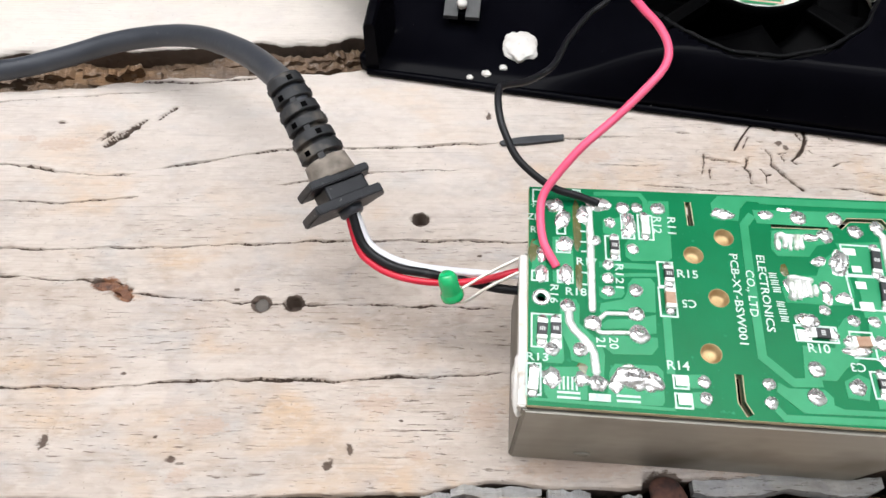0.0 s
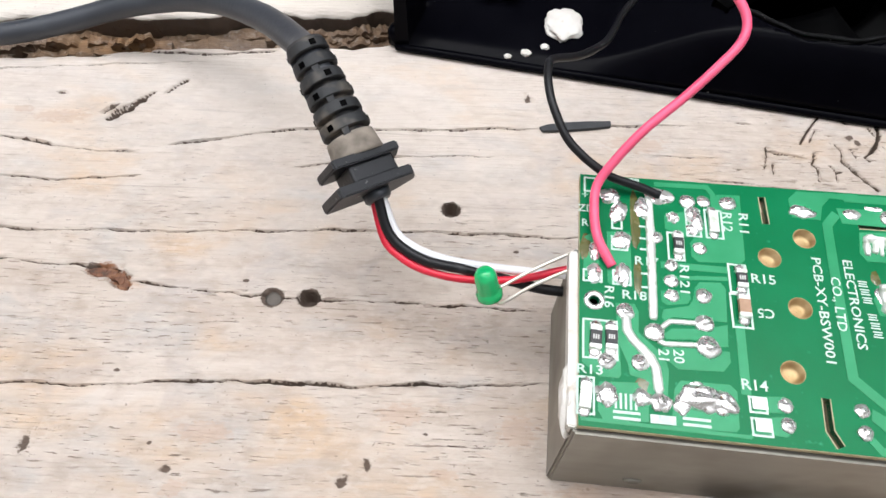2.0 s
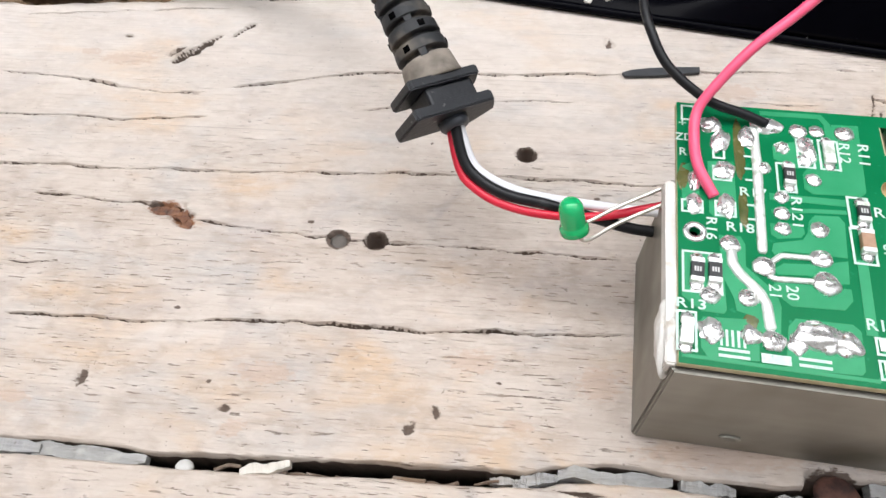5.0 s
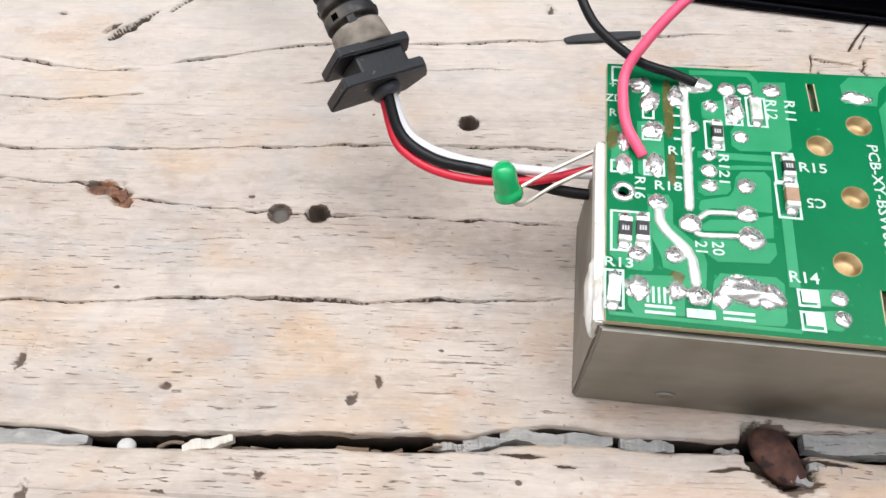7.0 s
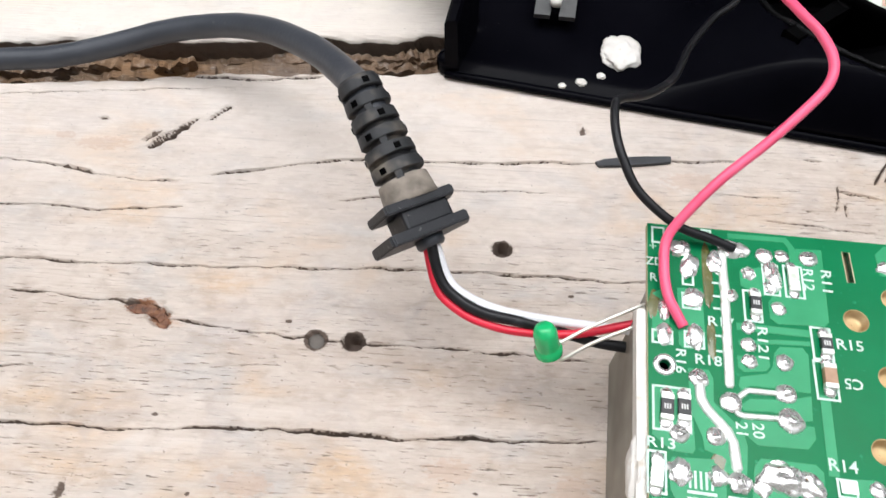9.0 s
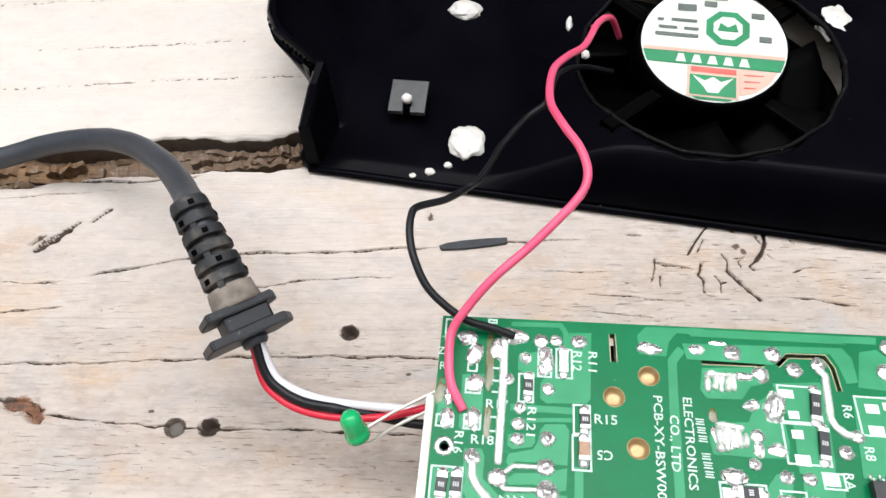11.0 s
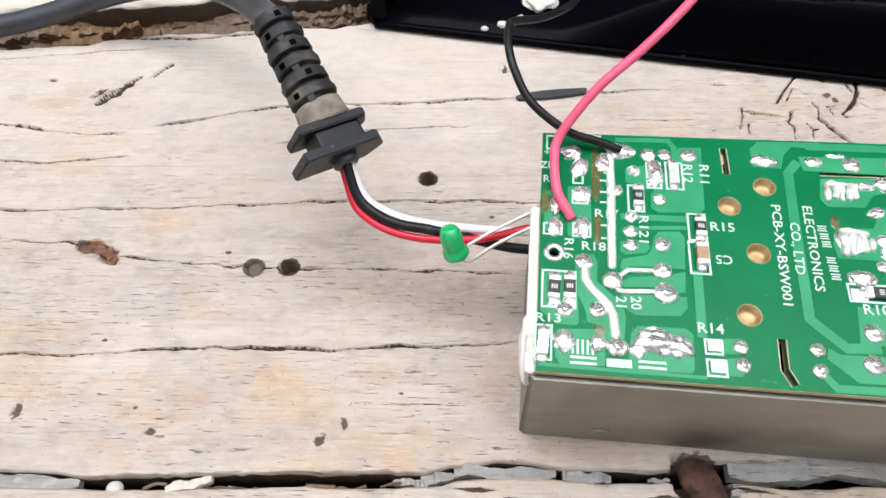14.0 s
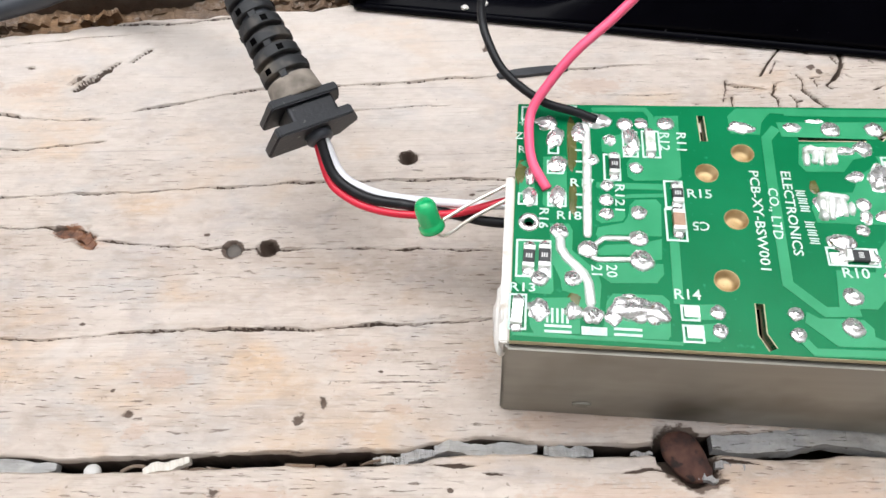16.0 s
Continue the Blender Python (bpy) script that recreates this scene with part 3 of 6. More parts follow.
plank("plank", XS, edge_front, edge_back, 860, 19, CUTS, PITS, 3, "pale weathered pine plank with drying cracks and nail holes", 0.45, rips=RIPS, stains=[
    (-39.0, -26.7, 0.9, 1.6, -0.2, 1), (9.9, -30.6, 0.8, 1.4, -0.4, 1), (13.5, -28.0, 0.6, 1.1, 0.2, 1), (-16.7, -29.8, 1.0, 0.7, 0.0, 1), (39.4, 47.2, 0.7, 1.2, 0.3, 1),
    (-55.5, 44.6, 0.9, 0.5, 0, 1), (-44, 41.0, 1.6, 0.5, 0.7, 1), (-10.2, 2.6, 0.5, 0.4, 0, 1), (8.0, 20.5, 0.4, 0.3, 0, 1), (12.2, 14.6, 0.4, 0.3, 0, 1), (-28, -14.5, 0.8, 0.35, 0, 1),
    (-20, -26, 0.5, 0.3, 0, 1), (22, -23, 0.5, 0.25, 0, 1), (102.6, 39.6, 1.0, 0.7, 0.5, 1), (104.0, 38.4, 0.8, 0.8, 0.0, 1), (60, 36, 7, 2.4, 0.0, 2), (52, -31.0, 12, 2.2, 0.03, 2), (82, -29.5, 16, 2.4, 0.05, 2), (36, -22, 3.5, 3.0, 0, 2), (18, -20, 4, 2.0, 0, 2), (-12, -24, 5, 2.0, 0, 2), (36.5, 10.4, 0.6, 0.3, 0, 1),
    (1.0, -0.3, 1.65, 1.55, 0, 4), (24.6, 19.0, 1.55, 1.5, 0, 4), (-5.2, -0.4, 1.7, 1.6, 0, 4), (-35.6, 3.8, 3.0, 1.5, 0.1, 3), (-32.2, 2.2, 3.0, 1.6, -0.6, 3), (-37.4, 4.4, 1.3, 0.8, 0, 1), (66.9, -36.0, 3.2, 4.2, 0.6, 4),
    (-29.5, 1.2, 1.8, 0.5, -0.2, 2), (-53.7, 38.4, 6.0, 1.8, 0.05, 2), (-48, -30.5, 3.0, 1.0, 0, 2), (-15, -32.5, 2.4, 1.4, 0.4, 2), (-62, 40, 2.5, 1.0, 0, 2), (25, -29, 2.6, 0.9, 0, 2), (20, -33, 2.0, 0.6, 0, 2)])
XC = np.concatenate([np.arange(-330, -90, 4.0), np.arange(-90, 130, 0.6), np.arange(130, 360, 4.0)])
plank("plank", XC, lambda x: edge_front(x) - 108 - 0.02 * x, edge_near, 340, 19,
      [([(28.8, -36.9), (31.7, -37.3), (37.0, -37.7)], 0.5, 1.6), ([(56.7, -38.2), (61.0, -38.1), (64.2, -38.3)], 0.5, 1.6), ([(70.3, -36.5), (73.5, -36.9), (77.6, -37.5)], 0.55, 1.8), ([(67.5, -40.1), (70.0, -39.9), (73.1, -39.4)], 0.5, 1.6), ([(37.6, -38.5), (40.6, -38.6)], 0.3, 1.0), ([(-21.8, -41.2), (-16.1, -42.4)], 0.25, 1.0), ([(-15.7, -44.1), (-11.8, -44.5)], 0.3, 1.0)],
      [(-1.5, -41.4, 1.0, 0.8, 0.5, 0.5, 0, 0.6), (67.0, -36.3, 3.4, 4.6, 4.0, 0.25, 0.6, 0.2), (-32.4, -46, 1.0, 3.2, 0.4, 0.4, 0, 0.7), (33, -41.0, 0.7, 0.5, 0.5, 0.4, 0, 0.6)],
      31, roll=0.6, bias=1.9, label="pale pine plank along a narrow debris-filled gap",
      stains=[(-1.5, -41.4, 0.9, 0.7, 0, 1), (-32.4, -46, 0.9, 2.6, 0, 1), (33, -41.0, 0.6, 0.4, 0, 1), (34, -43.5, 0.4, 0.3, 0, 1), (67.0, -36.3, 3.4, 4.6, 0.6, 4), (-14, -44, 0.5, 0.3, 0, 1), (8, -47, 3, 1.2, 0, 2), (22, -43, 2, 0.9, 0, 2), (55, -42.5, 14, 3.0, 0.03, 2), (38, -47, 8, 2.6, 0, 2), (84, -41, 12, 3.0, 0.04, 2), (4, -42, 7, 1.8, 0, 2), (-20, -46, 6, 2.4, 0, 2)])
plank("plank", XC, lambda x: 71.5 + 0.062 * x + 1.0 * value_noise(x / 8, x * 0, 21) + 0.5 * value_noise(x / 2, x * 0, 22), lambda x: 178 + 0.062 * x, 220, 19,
      [([(-80, 86), (-30, 90), (20, 92)], 0.3, 1.5), ([(-70, 101), (-10, 105)], 0.28, 1.4), ([(-85, 120), (0, 126)], 0.3, 1.5)], [], 47, "paler pine plank beyond a splintered gap", 2.0, mat=WOOD_PALE)
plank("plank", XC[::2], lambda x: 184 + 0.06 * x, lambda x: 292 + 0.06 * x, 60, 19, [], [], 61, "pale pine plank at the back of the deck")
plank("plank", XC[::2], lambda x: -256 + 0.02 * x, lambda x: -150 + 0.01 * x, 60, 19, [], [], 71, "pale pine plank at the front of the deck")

# joists under the planks and the earth below
for jx in (-200, 60, 290):
    b = bmesh.new()
    block(b, jx - 22, jx + 22, -255, 300, -110, -19, 1.5)
    tagged(part("joist", b, WOOD_BROKEN), "brown timber joist carrying the planks", "joist", "deck joists", "structure")
b = bmesh.new()
bmesh.ops.create_grid(b, x_segments=40, y_segments=40, size=900000)
for v in b.verts:
    v.co.z = -110
tagged(part("ground", b, EARTH), "bare brown earth under the deck", "ground", "", "structure")

# unseen wall added beyond the deck: blocks low sky, gives dark reflections
b = bmesh.new()
block(b, -3500, 3500, 1250, 1450, -110, 2800)
tagged(part("unseen_wall_north", b, UNSEEN_WALL_DARK), "unseen dark wall added beyond the deck to block low sky", "wall", "", "structure")
# unseen side walls, added to join the other two
for nm, x in (("unseen_wall_east", 3300), ("unseen_wall_west", -3500)):
    b = bmesh.new()
    block(b, x, x + 200, -1600, 1250, -110, 2700)
    tagged(part(nm, b, UNSEEN_WALL_GREY), "unseen grey wall added at the side to join the others", "wall", "", "structure")
# unseen wall added behind the viewer, to darken surfaces that face it
b = bmesh.new()
block(b, -3500, 3500, -1800, -1600, -110, 3000)
tagged(part("unseen_wall_south", b, UNSEEN_WALL_GREY), "unseen grey wall added behind the viewer to block sky", "wall", "", "structure")


def splinter(x, y, z, length, width, height, turn, mat, name="splinter", label="", pitch=0.0, seed=0):
    """A torn sliver of wood: a ragged tapering prism."""
    b = bmesh.new()
    k = 64
    rings = []
    for i in range(k):
        t = i / (k - 1)
        w = width * (0.35 + 0.65 * math.sin(math.pi * min(1, 0.12 + 0.85 * t)) ** 0.6) * (1 + 0.3 * noise.noise(Vector((t * 5, seed, 0))) + 0.12 * noise.noise(Vector((t * 19, seed, 4))) + 0.06 * noise.noise(Vector((t * length * 1.1, seed, 6))))
        h = height * (0.72 + 0.25 * noise.noise(Vector((t * 4, seed, 7))) + 0.10 * noise.noise(Vector((t * 15, seed, 9))) + 0.05 * noise.noise(Vector((t * length * 0.9, seed, 2))))
        cx, cy = (t - 0.5) * length, 0.35 * width * noise.noise(Vector((t * 3, seed, 3)))
        rings.append([b.verts.new((cx, cy - w / 2, 0)), b.verts.new((cx, cy + w / 2, 0)), b.verts.new((cx, cy + w * 0.44, h * (1 + 0.08 * noise.noise(Vector((t * length * 0.8, seed, 11)))))), b.verts.new((cx, cy - w * 0.4, h * (0.92 + 0.12 * noise.noise(Vector((t * length * 0.7, seed, 13))))))])
    for a, c in zip(rings, rings[1:]):
        for q in range(4):
            b.faces.new((a[q], a[(q + 1) % 4], c[(q + 1) % 4], c[q]))
    b.faces.new(rings[0][::-1])
    b.faces.new(rings[-1])
    bmesh.ops.transform(b, matrix=pose(x, y, z, 0, pitch, turn), verts=b.verts)
    return tagged(part(name, b, mat), label or "torn brown sliver of wood in the gap", "splinter", "splinters")


# brown broken wood in the gap behind the first plank
rng = random.Random(4)
b = bmesh.new()
block(b, -95, 60, 50, 84, -20, -12, 0.5)
tagged(part("rail", b, WOOD_BROKEN), "dark brown wood under the open gap", "rail", "", "structure")
for i in range(30):
    gx = -88 + i * 3.6 + rng.uniform(-1, 1)
    splinter(gx, 65.6 + 0.075 * gx + rng.uniform(-3.2, 3.2), -12.2 + rng.uniform(0, 5), rng.uniform(9, 22), rng.uniform(1.2, 3.4), rng.uniform(2.5, 6.5), rng.uniform(-4, 14), WOOD_BROKEN, seed=i * 1.7)
for gx, gy, ln, w, h, tu in ((3, 68.6, 15, 3.4, 8, 14), (-4, 66.2, 18, 3, 7, 6), (8, 70.4, 12, 2.4, 8.5, 22), (-12, 66.8, 12, 2.5, 6, 2), (-62, 63.6, 20, 3, 8, 4), (-78, 61.2, 18, 3, 8.5, 6)):
    splinter(gx, gy, -9.5, ln, w, h, tu, WOOD_BROKEN, seed=gx)

for gx, gy, ln, w, h, tu in ((-70, 62.0, 62, 6.0, 10.5, 3.5), (-26, 65.6, 56, 5.0, 9.0, 5.0), (4, 69.6, 26, 4.6, 10.0, 9.0), (-45, 67.8, 70, 3.0, 10.0, 4.2)):
    splinter(gx, gy, -12.4, ln, w, h, tu, WOOD_BROKEN, "splinter", "long torn brown sliver along the plank edge", seed=gx * 0.37)

# the narrow gap in front: grey slivers, a pebble, a pale chip and plant litter
b = bmesh.new()
block(b, -90, 120, -44, -31, -24, -20, 0.3)
tagged(part("rail", b, WOOD_BROKEN), "dark wood under the narrow gap", "rail", "", "structure")
for x, y, ln, w, h, tu, zz in ((-34.5, -37.5, 16.6, 2.6, 2.6, -0.3, -2.7), (-55.0, -37.5, 27.0, 2.7, 2.7, 0.4, -2.5), (38.1, -34.8, 15.1, 2.4, 2.6, 1.0, -2.5), (50.2, -35.3, 7.1, 2.1, 2.4, -1.2, -2.5), (87.0, -33.4, 32.0, 4.0, 3.0, 1.0, -2.9), (28.1, -35.8, 5.0, 1.7, 2.2, 9.3, -2.2), (23.4, -36.5, 3.8, 1.2, 2.0, 4.7, -2.2), (26.2, -36.4, 3.3, 1.4, 2.0, 7.6, -2.3), (60.8, -35.5, 3.1, 0.8, 1.6, -0.3, -2.2), (73.1, -37.6, 4.8, 1.4, 1.3, -7.9, -1.0), (69.5, -39.1, 2.8, 1.3, 1.2, -13.7, -0.9)):
    splinter(x, y, zz, ln, w, h, tu, WOOD_GREY, "splinter", "weathered grey sliver of wood filling the gap", seed=x)
splinter(-9.0, -37.6, -1.3, 6.9, 1.5, 1.7, 14, material("bleached_chip", [(0.58, 0.53, 0.46), (0.68, 0.63, 0.56)], (300, 900, 900), 0.8), "wood_chip", "bleached wood chip lying in the narrow gap", seed=2.2)
b = bmesh.new()
bmesh.ops.create_icosphere(b, subdivisions=3, radius=1.25)
for v in b.verts:
    v.co = Vector((v.co.x * 1.05, v.co.y * 0.9, v.co.z * 0.8)) * (1 + 0.08 * noise.noise(v.co * 1.5)) + Vector((-20.4, -38.2, -1.1))
tagged(part("pebble", b, STONE, None, "", True), "small pale grey pebble in the gap", "pebble")
for i in range(14):
    gx = rng.uniform(-24, 24)
    p0 = Vector((gx, -38 + 0.03 * (gx + 10) + rng.uniform(-0.7, 0.7), -2.6 + rng.uniform(0, 1.6)))
    d = Vector((rng.uniform(2, 5), rng.uniform(-0.8, 0.8), rng.uniform(-0.6, 0.9)))
    b = bmesh.new()
    tube(b, smooth_path([p0, p0 + d * 0.5 + Vector((0, rng.uniform(-0.5, 0.5), rng.uniform(0, 0.5))), p0 + d], 4), rng.uniform(0.15, 0.4), 6, wobble=0.4)
    tagged(part("twig", b, WOOD_STAIN, None, "", True), "thin dry twig of plant litter in the gap", "twig", "gap litter")

# the rusted nail head that sits in a split of the gap
b = bmesh.new()
lathe(b, [(2.2, -3.6), (2.2, -1.0), (3.5, -0.6), (3.75, 0.1), (3.4, 0.75), (2.4, 1.15), (1.0, 1.3)], 28, wobble=0.10, seed=3.3)
for v in b.verts:
    v.co += Vector((0.35 * noise.noise(v.co * 0.5), 0.35 * noise.noise(v.co * 0.5 + Vector((9, 0, 0))), 0.5 * noise.noise(v.co * 0.45 + Vector((0, 5, 0)))))
bmesh.ops.transform(b, matrix=pose(66.9, -36.1, -0.4, 8, -6, 34) @ Matrix.Diagonal((0.74, 1.14, 1, 1)), verts=b.verts)
tagged(part("nail", b, RUST, None, "", True), "rusted brown nail head sunk between two planks", "nail")
# nail shank end in the shallow hole
b = bmesh.new()
lathe(b, [(1.55, -2.5), (1.6, -1.1), (1.45, -0.75), (0.9, -0.66)], 20, centre=(-5.2, -0.4), wobble=0.05)
tagged(part("nail", b, material("dull_grey_iron", [(0.09, 0.08, 0.07), (0.15, 0.13, 0.115)], (500, 500, 500), 0.6, 0.6, bump=0.4), None, "", True), "dull grey nail head punched below the surface", "nail")
# resin-brown torn wood of the knot pit
for x, y, ln, w, tu, h in ((-35.8, 3.5, 5.2, 2.2, 8, 1.0), (-33.3, 2.9, 4.4, 1.9, -30, 1.0), (-31.6, 1.6, 4.0, 2.0, -55, 0.9)):
    splinter(x, y, -1.35, ln, w, h, tu, RESIN, "resin_chip", "red-brown resinous wood torn out of a knot", seed=x)


# ---- the power supply module: green board on a grey metal shield ----
TOP = 24.33
LEN, DEP = 88.0, 38.0
module = empty("power_supply_module", 41.0, -28.6, 0, -3.9, label="open power supply with green circuit board over a grey metal shield", category="circuit board")


def slab(name, outline, z0, z1, mat, label="", parent=None):
    b = bmesh.new()
    prism(b, outline, z0, z1)
    return part(name, b, mat, parent or module, label)


board = slab("board", [(0, 0), (LEN, 0), (LEN, DEP + 2.2), (0, DEP + 0.2)], TOP - 1.0, TOP, MASK, "green solder-masked circuit board")
def band(points, width):
    """The outline of a line of that width with mitred bends."""
    p = [Vector((x, y)) for x, y in points]
    left, right = [], []
    for i, q in enumerate(p):
        a = (q - p[i - 1]).normalized() if i else (p[1] - q).normalized()
        c = (p[i + 1] - q).normalized() if i < len(p) - 1 else a
        n = Vector((-(a + c).y, (a + c).x))
        n = n.normalized() if n.length > 1e-5 else Vector((-a.y, a.x))
        w = width / 2 / max(0.5, n.dot(Vector((-a.y, a.x))))
        left.append(q + n * w)
        right.append(q - n * w)
    return [tuple(v) for v in left + right[::-1]]


def round_outline(x, y, r, n=28):
    return [(x + r * math.cos(2 * math.pi * k / n), y + r * math.sin(2 * math.pi * k / n)) for k in range(n)]


BIG_HOLES = ((26.15, 26.6), (31.4, 30.3), (29.2, 19.1), (26.9, 9.75))
SLOTS = (([(26.26, 36.9), (26.35, 32.2)], 0.8), ([(30.44, 6.7), (30.28, 2.6), (31.25, 0.62)], 0.9), ([(39.4, 33.2), (48.6, 33.45)], 0.6), ([(50.5, 33.5), (52.2, 35.2), (57.6, 35.4), (58.5, 33.6), (58.75, 30.0)], 0.6))
cutter = bmesh.new()
for outline in [round_outline(x, y, 1.5) for x, y in BIG_HOLES] + [round_outline(2.0, 17.3, 0.68, 16)] + [band(p, w) for p, w in SLOTS]:
    prism(cutter, outline, TOP - 3, TOP + 2)
tool = part("cutter", cutter, None)
tool.matrix_basis = module.matrix_basis
bpy.context.view_layer.update()
drill = board.modifiers.new("holes", "BOOLEAN")
drill.operation, drill.solver, drill.object = "DIFFERENCE", "EXACT", tool
bpy.context.view_layer.update()
drilled = bpy.data.meshes.new_from_object(board.evaluated_get(bpy.context.evaluated_depsgraph_get()))
board.modifiers.clear()
board.data = drilled
bpy.data.objects.remove(tool)
# added black sheet, stands in for the shade below slots and holes
slab("dark_backing", [(1.2, 1.2), (LEN - 1.2, 1.2), (LEN - 1.2, DEP - 1.5), (1.2, DEP - 1.5)], TOP - 3.4, TOP - 3.1, BLACK_FAN, "black sheet added under the board to darken its slots")
# fibre edge of the board, a hair proud of the mask
for nm, x0, x1, y0, y1 in (("board_edge", -0.05, LEN, -0.06, 0.0), ("board_edge", -0.06, 0.0, 0.0, DEP)):
    b = bmesh.new()
    block(b, x0, x1, y0, y1, TOP - 0.95, TOP - 0.1)
    part(nm, b, BOARD_EDGE, module, "bare tan edge of the board")


LEVEL = [0]


def level():
    LEVEL[0] += 1
    return 0.03 + 0.0012 * LEVEL[0]


def trace(points, width, mat=COPPER_MASK, name="trace"):
    return slab(name, band(points, width), TOP - 0.1, TOP + level(), mat)


def pour(outline):
    return slab("copper_area", outline, TOP - 0.1, TOP + level(), COPPER_MASK)


# copper areas under the mask
pour([(15.5, 20.7), (16.2, 21.6), (19.0, 21.8), (19.6, 20.9), (19.3, 15.9), (17.8, 15.9), (16.0, 16.0), (12.2, 15.9), (11.2, 15.0), (10.8, 15.8), (11.1, 16.9), (14.5, 17.8), (15.1, 18.8)])
pour([(12.0, 14.2), (16.1, 14.6), (19.3, 15.5), (19.1, 12.4), (17.8, 12.2), (14.5, 12.9), (11.2, 12.6), (10.9, 13.3)])
pour([(10.8, 11.5), (15.2, 11.7), (19.2, 11.7), (19.2, 10.2), (18.2, 8.9), (12.5, 8.6), (10.4, 10.3)])
pour([(10.9, 19.7), (14.7, 20.1), (14.8, 18.8), (14.3, 18.1), (11.6, 17.6), (10.9, 18.1)])
pour([(11.9, 6.0), (12.7, 7.1), (18.8, 7.2), (19.6, 6.4), (19.4, 1.7), (19.0, 1.2), (11.3, 0.9), (11.4, 2.4)])
pour([(2.3, 5.2), (2.7, 5.9), (8.2, 6.3), (8.7, 5.8), (8.5, 1.3), (3.1, 0.9), (2.4, 2.1)])
pour([(0.3, 14.2), (5.1, 14.6), (5.3, 7.1), (5.0, 6.6), (2.5, 6.6), (0.4, 8.3)])
pour([(4.8, 17.2), (7.3, 17.3), (7.8, 16.2), (7.7, 13.2), (10.9, 10.1), (11.3, 8.3), (10.9, 4.0), (8.7, 5.0), (8.4, 6.7), (6.4, 7.2), (6.2, 8.7), (5.0, 11.6)])
pour([(18.2, 32.5), (19.8, 36.6), (23.1, 36.8), (22.7, 25.9), (22.1, 25.2), (16.3, 24.8), (15.4, 25.5), (15.4, 27.8)])
pour([(12.0, 32.1), (15.6, 33.3), (15.4, 29.2), (14.9, 28.6), (12.0, 29.8)])
pour([(0.6, 27.2), (2.2, 28.3), (2.6, 26.2), (2.7, 21.1), (0.5, 20.7)])
pour([(3.8, 28.4), (7.0, 28.7), (7.1, 20.1), (4.4, 19.7), (3.8, 20.3)])
trace([(11.1, 23.8), (20.2, 23.9)], 1.0)
trace([(11.2, 21.5), (15.8, 22.2), (20.0, 22.5)], 0.6)
trace([(10.8, 37.5), (18.4, 37.8), (19.2, 36.5), (19.2, 34.1)], 0.8)
trace([(20.9, 15.8), (20.7, 6.1)], 1.2)
trace([(0.3, 0.9), (20.6, 0.75), (21.4, 1.6)], 0.45)
pour([(21.3, 6.0), (25.2, 6.3), (26.0, 5.8), (25.8, 4.7), (25.2, 4.2), (21.5, 4.0)])
pour([(21.3, 3.2), (25.0, 3.7), (26.0, 3.0), (25.6, 1.8), (25.0, 1.2), (21.4, 1.3)])
pour([(30.1, 37.0), (31.4, 38.5), (40.3, 38.9), (40.1, 37.7), (36.1, 37.8), (34.8, 36.2), (34.2, 33.7), (30.2, 33.8)])
pour([(38.2, 38.7), (66.0, 39.3), (65.7, 38.1), (60.2, 38.0), (61.4, 37.8), (38.1, 37.4)])
pour([(36.8, 36.1), (60.5, 37.1), (61.6, 35.5), (61.7, 31.6), (60.0, 31.3), (59.4, 33.9), (58.5, 36.0), (52.2, 35.7), (49.8, 33.5), (37.2, 33.5)])
trace([(36.6, 35.1), (35.0, 33.0), (34.7, 25.8), (34.3, 9.7), (38.2, 6.0), (42.3, 6.3)], 1.35)
pour([(39.3, 32.2), (48.5, 33.0), (48.2, 30.4), (46.1, 29.8), (44.5, 27.6), (39.5, 27.4), (38.7, 28.7)])
pour([(46.2, 26.9), (49.5, 29.5), (50.0, 25.5), (50.2, 21.7), (49.8, 19.3), (45.8, 19.1), (39.5, 19.1), (39.2, 21.4), (40.1, 23.7), (45.0, 24.2)])
pour([(49.2, 30.5), (56.3, 31.2), (56.3, 25.9), (55.9, 19.1), (55.5, 17.2), (50.8, 17.3), (51.2, 23.6)])
pour([(60.4, 29.3), (67.6, 30.0), (65.0, 19.8), (61.5, 17.4), (59.2, 17.4)])
pour([(40.5, 12.0), (45.3, 11.9), (45.8, 14.5), (47.7, 17.0), (50.1, 17.5), (48.4, 10.1), (46.3, 8.8), (44.4, 6.7), (39.9, 6.7)])
pour([(51.3, 17.6), (56.6, 17.7), (56.3, 13.8), (55.9, 9.5), (50.3, 10.6), (50.9, 14.4)])
pour([(35.9, 5.9), (37.3, 5.1), (42.4, 5.2), (43.4, 4.1), (43.3, 3.0), (44.5, 2.5), (58.6, 2.6), (58.5, 2.0), (38.8, 1.5), (35.5, 4.4)])
trace([(34.7, 2.4), (36.1, 0.6), (58.6, 1.1)], 1.0)
pour([(45.5, 6.7), (47.7, 8.0), (49.3, 7.2), (48.4, 4.0), (45.5, 4.2)])
pour([(49.8, 8.1), (52.8, 8.6), (57.4, 6.3), (57.3, 3.2), (49.5, 2.9)])
pour([(61.5, 30.8), (67.7, 30.4), (68.7, 34.1), (65.5, 37.2), (62.9, 36.6)])
pour([(70.5, 3.0), (84.0, 3.0), (84.6, 16.0), (71.0, 15.4)])
pour([(70.6, 20.0), (85.0, 20.0), (85.0, 35.6), (71.4, 35.6)])


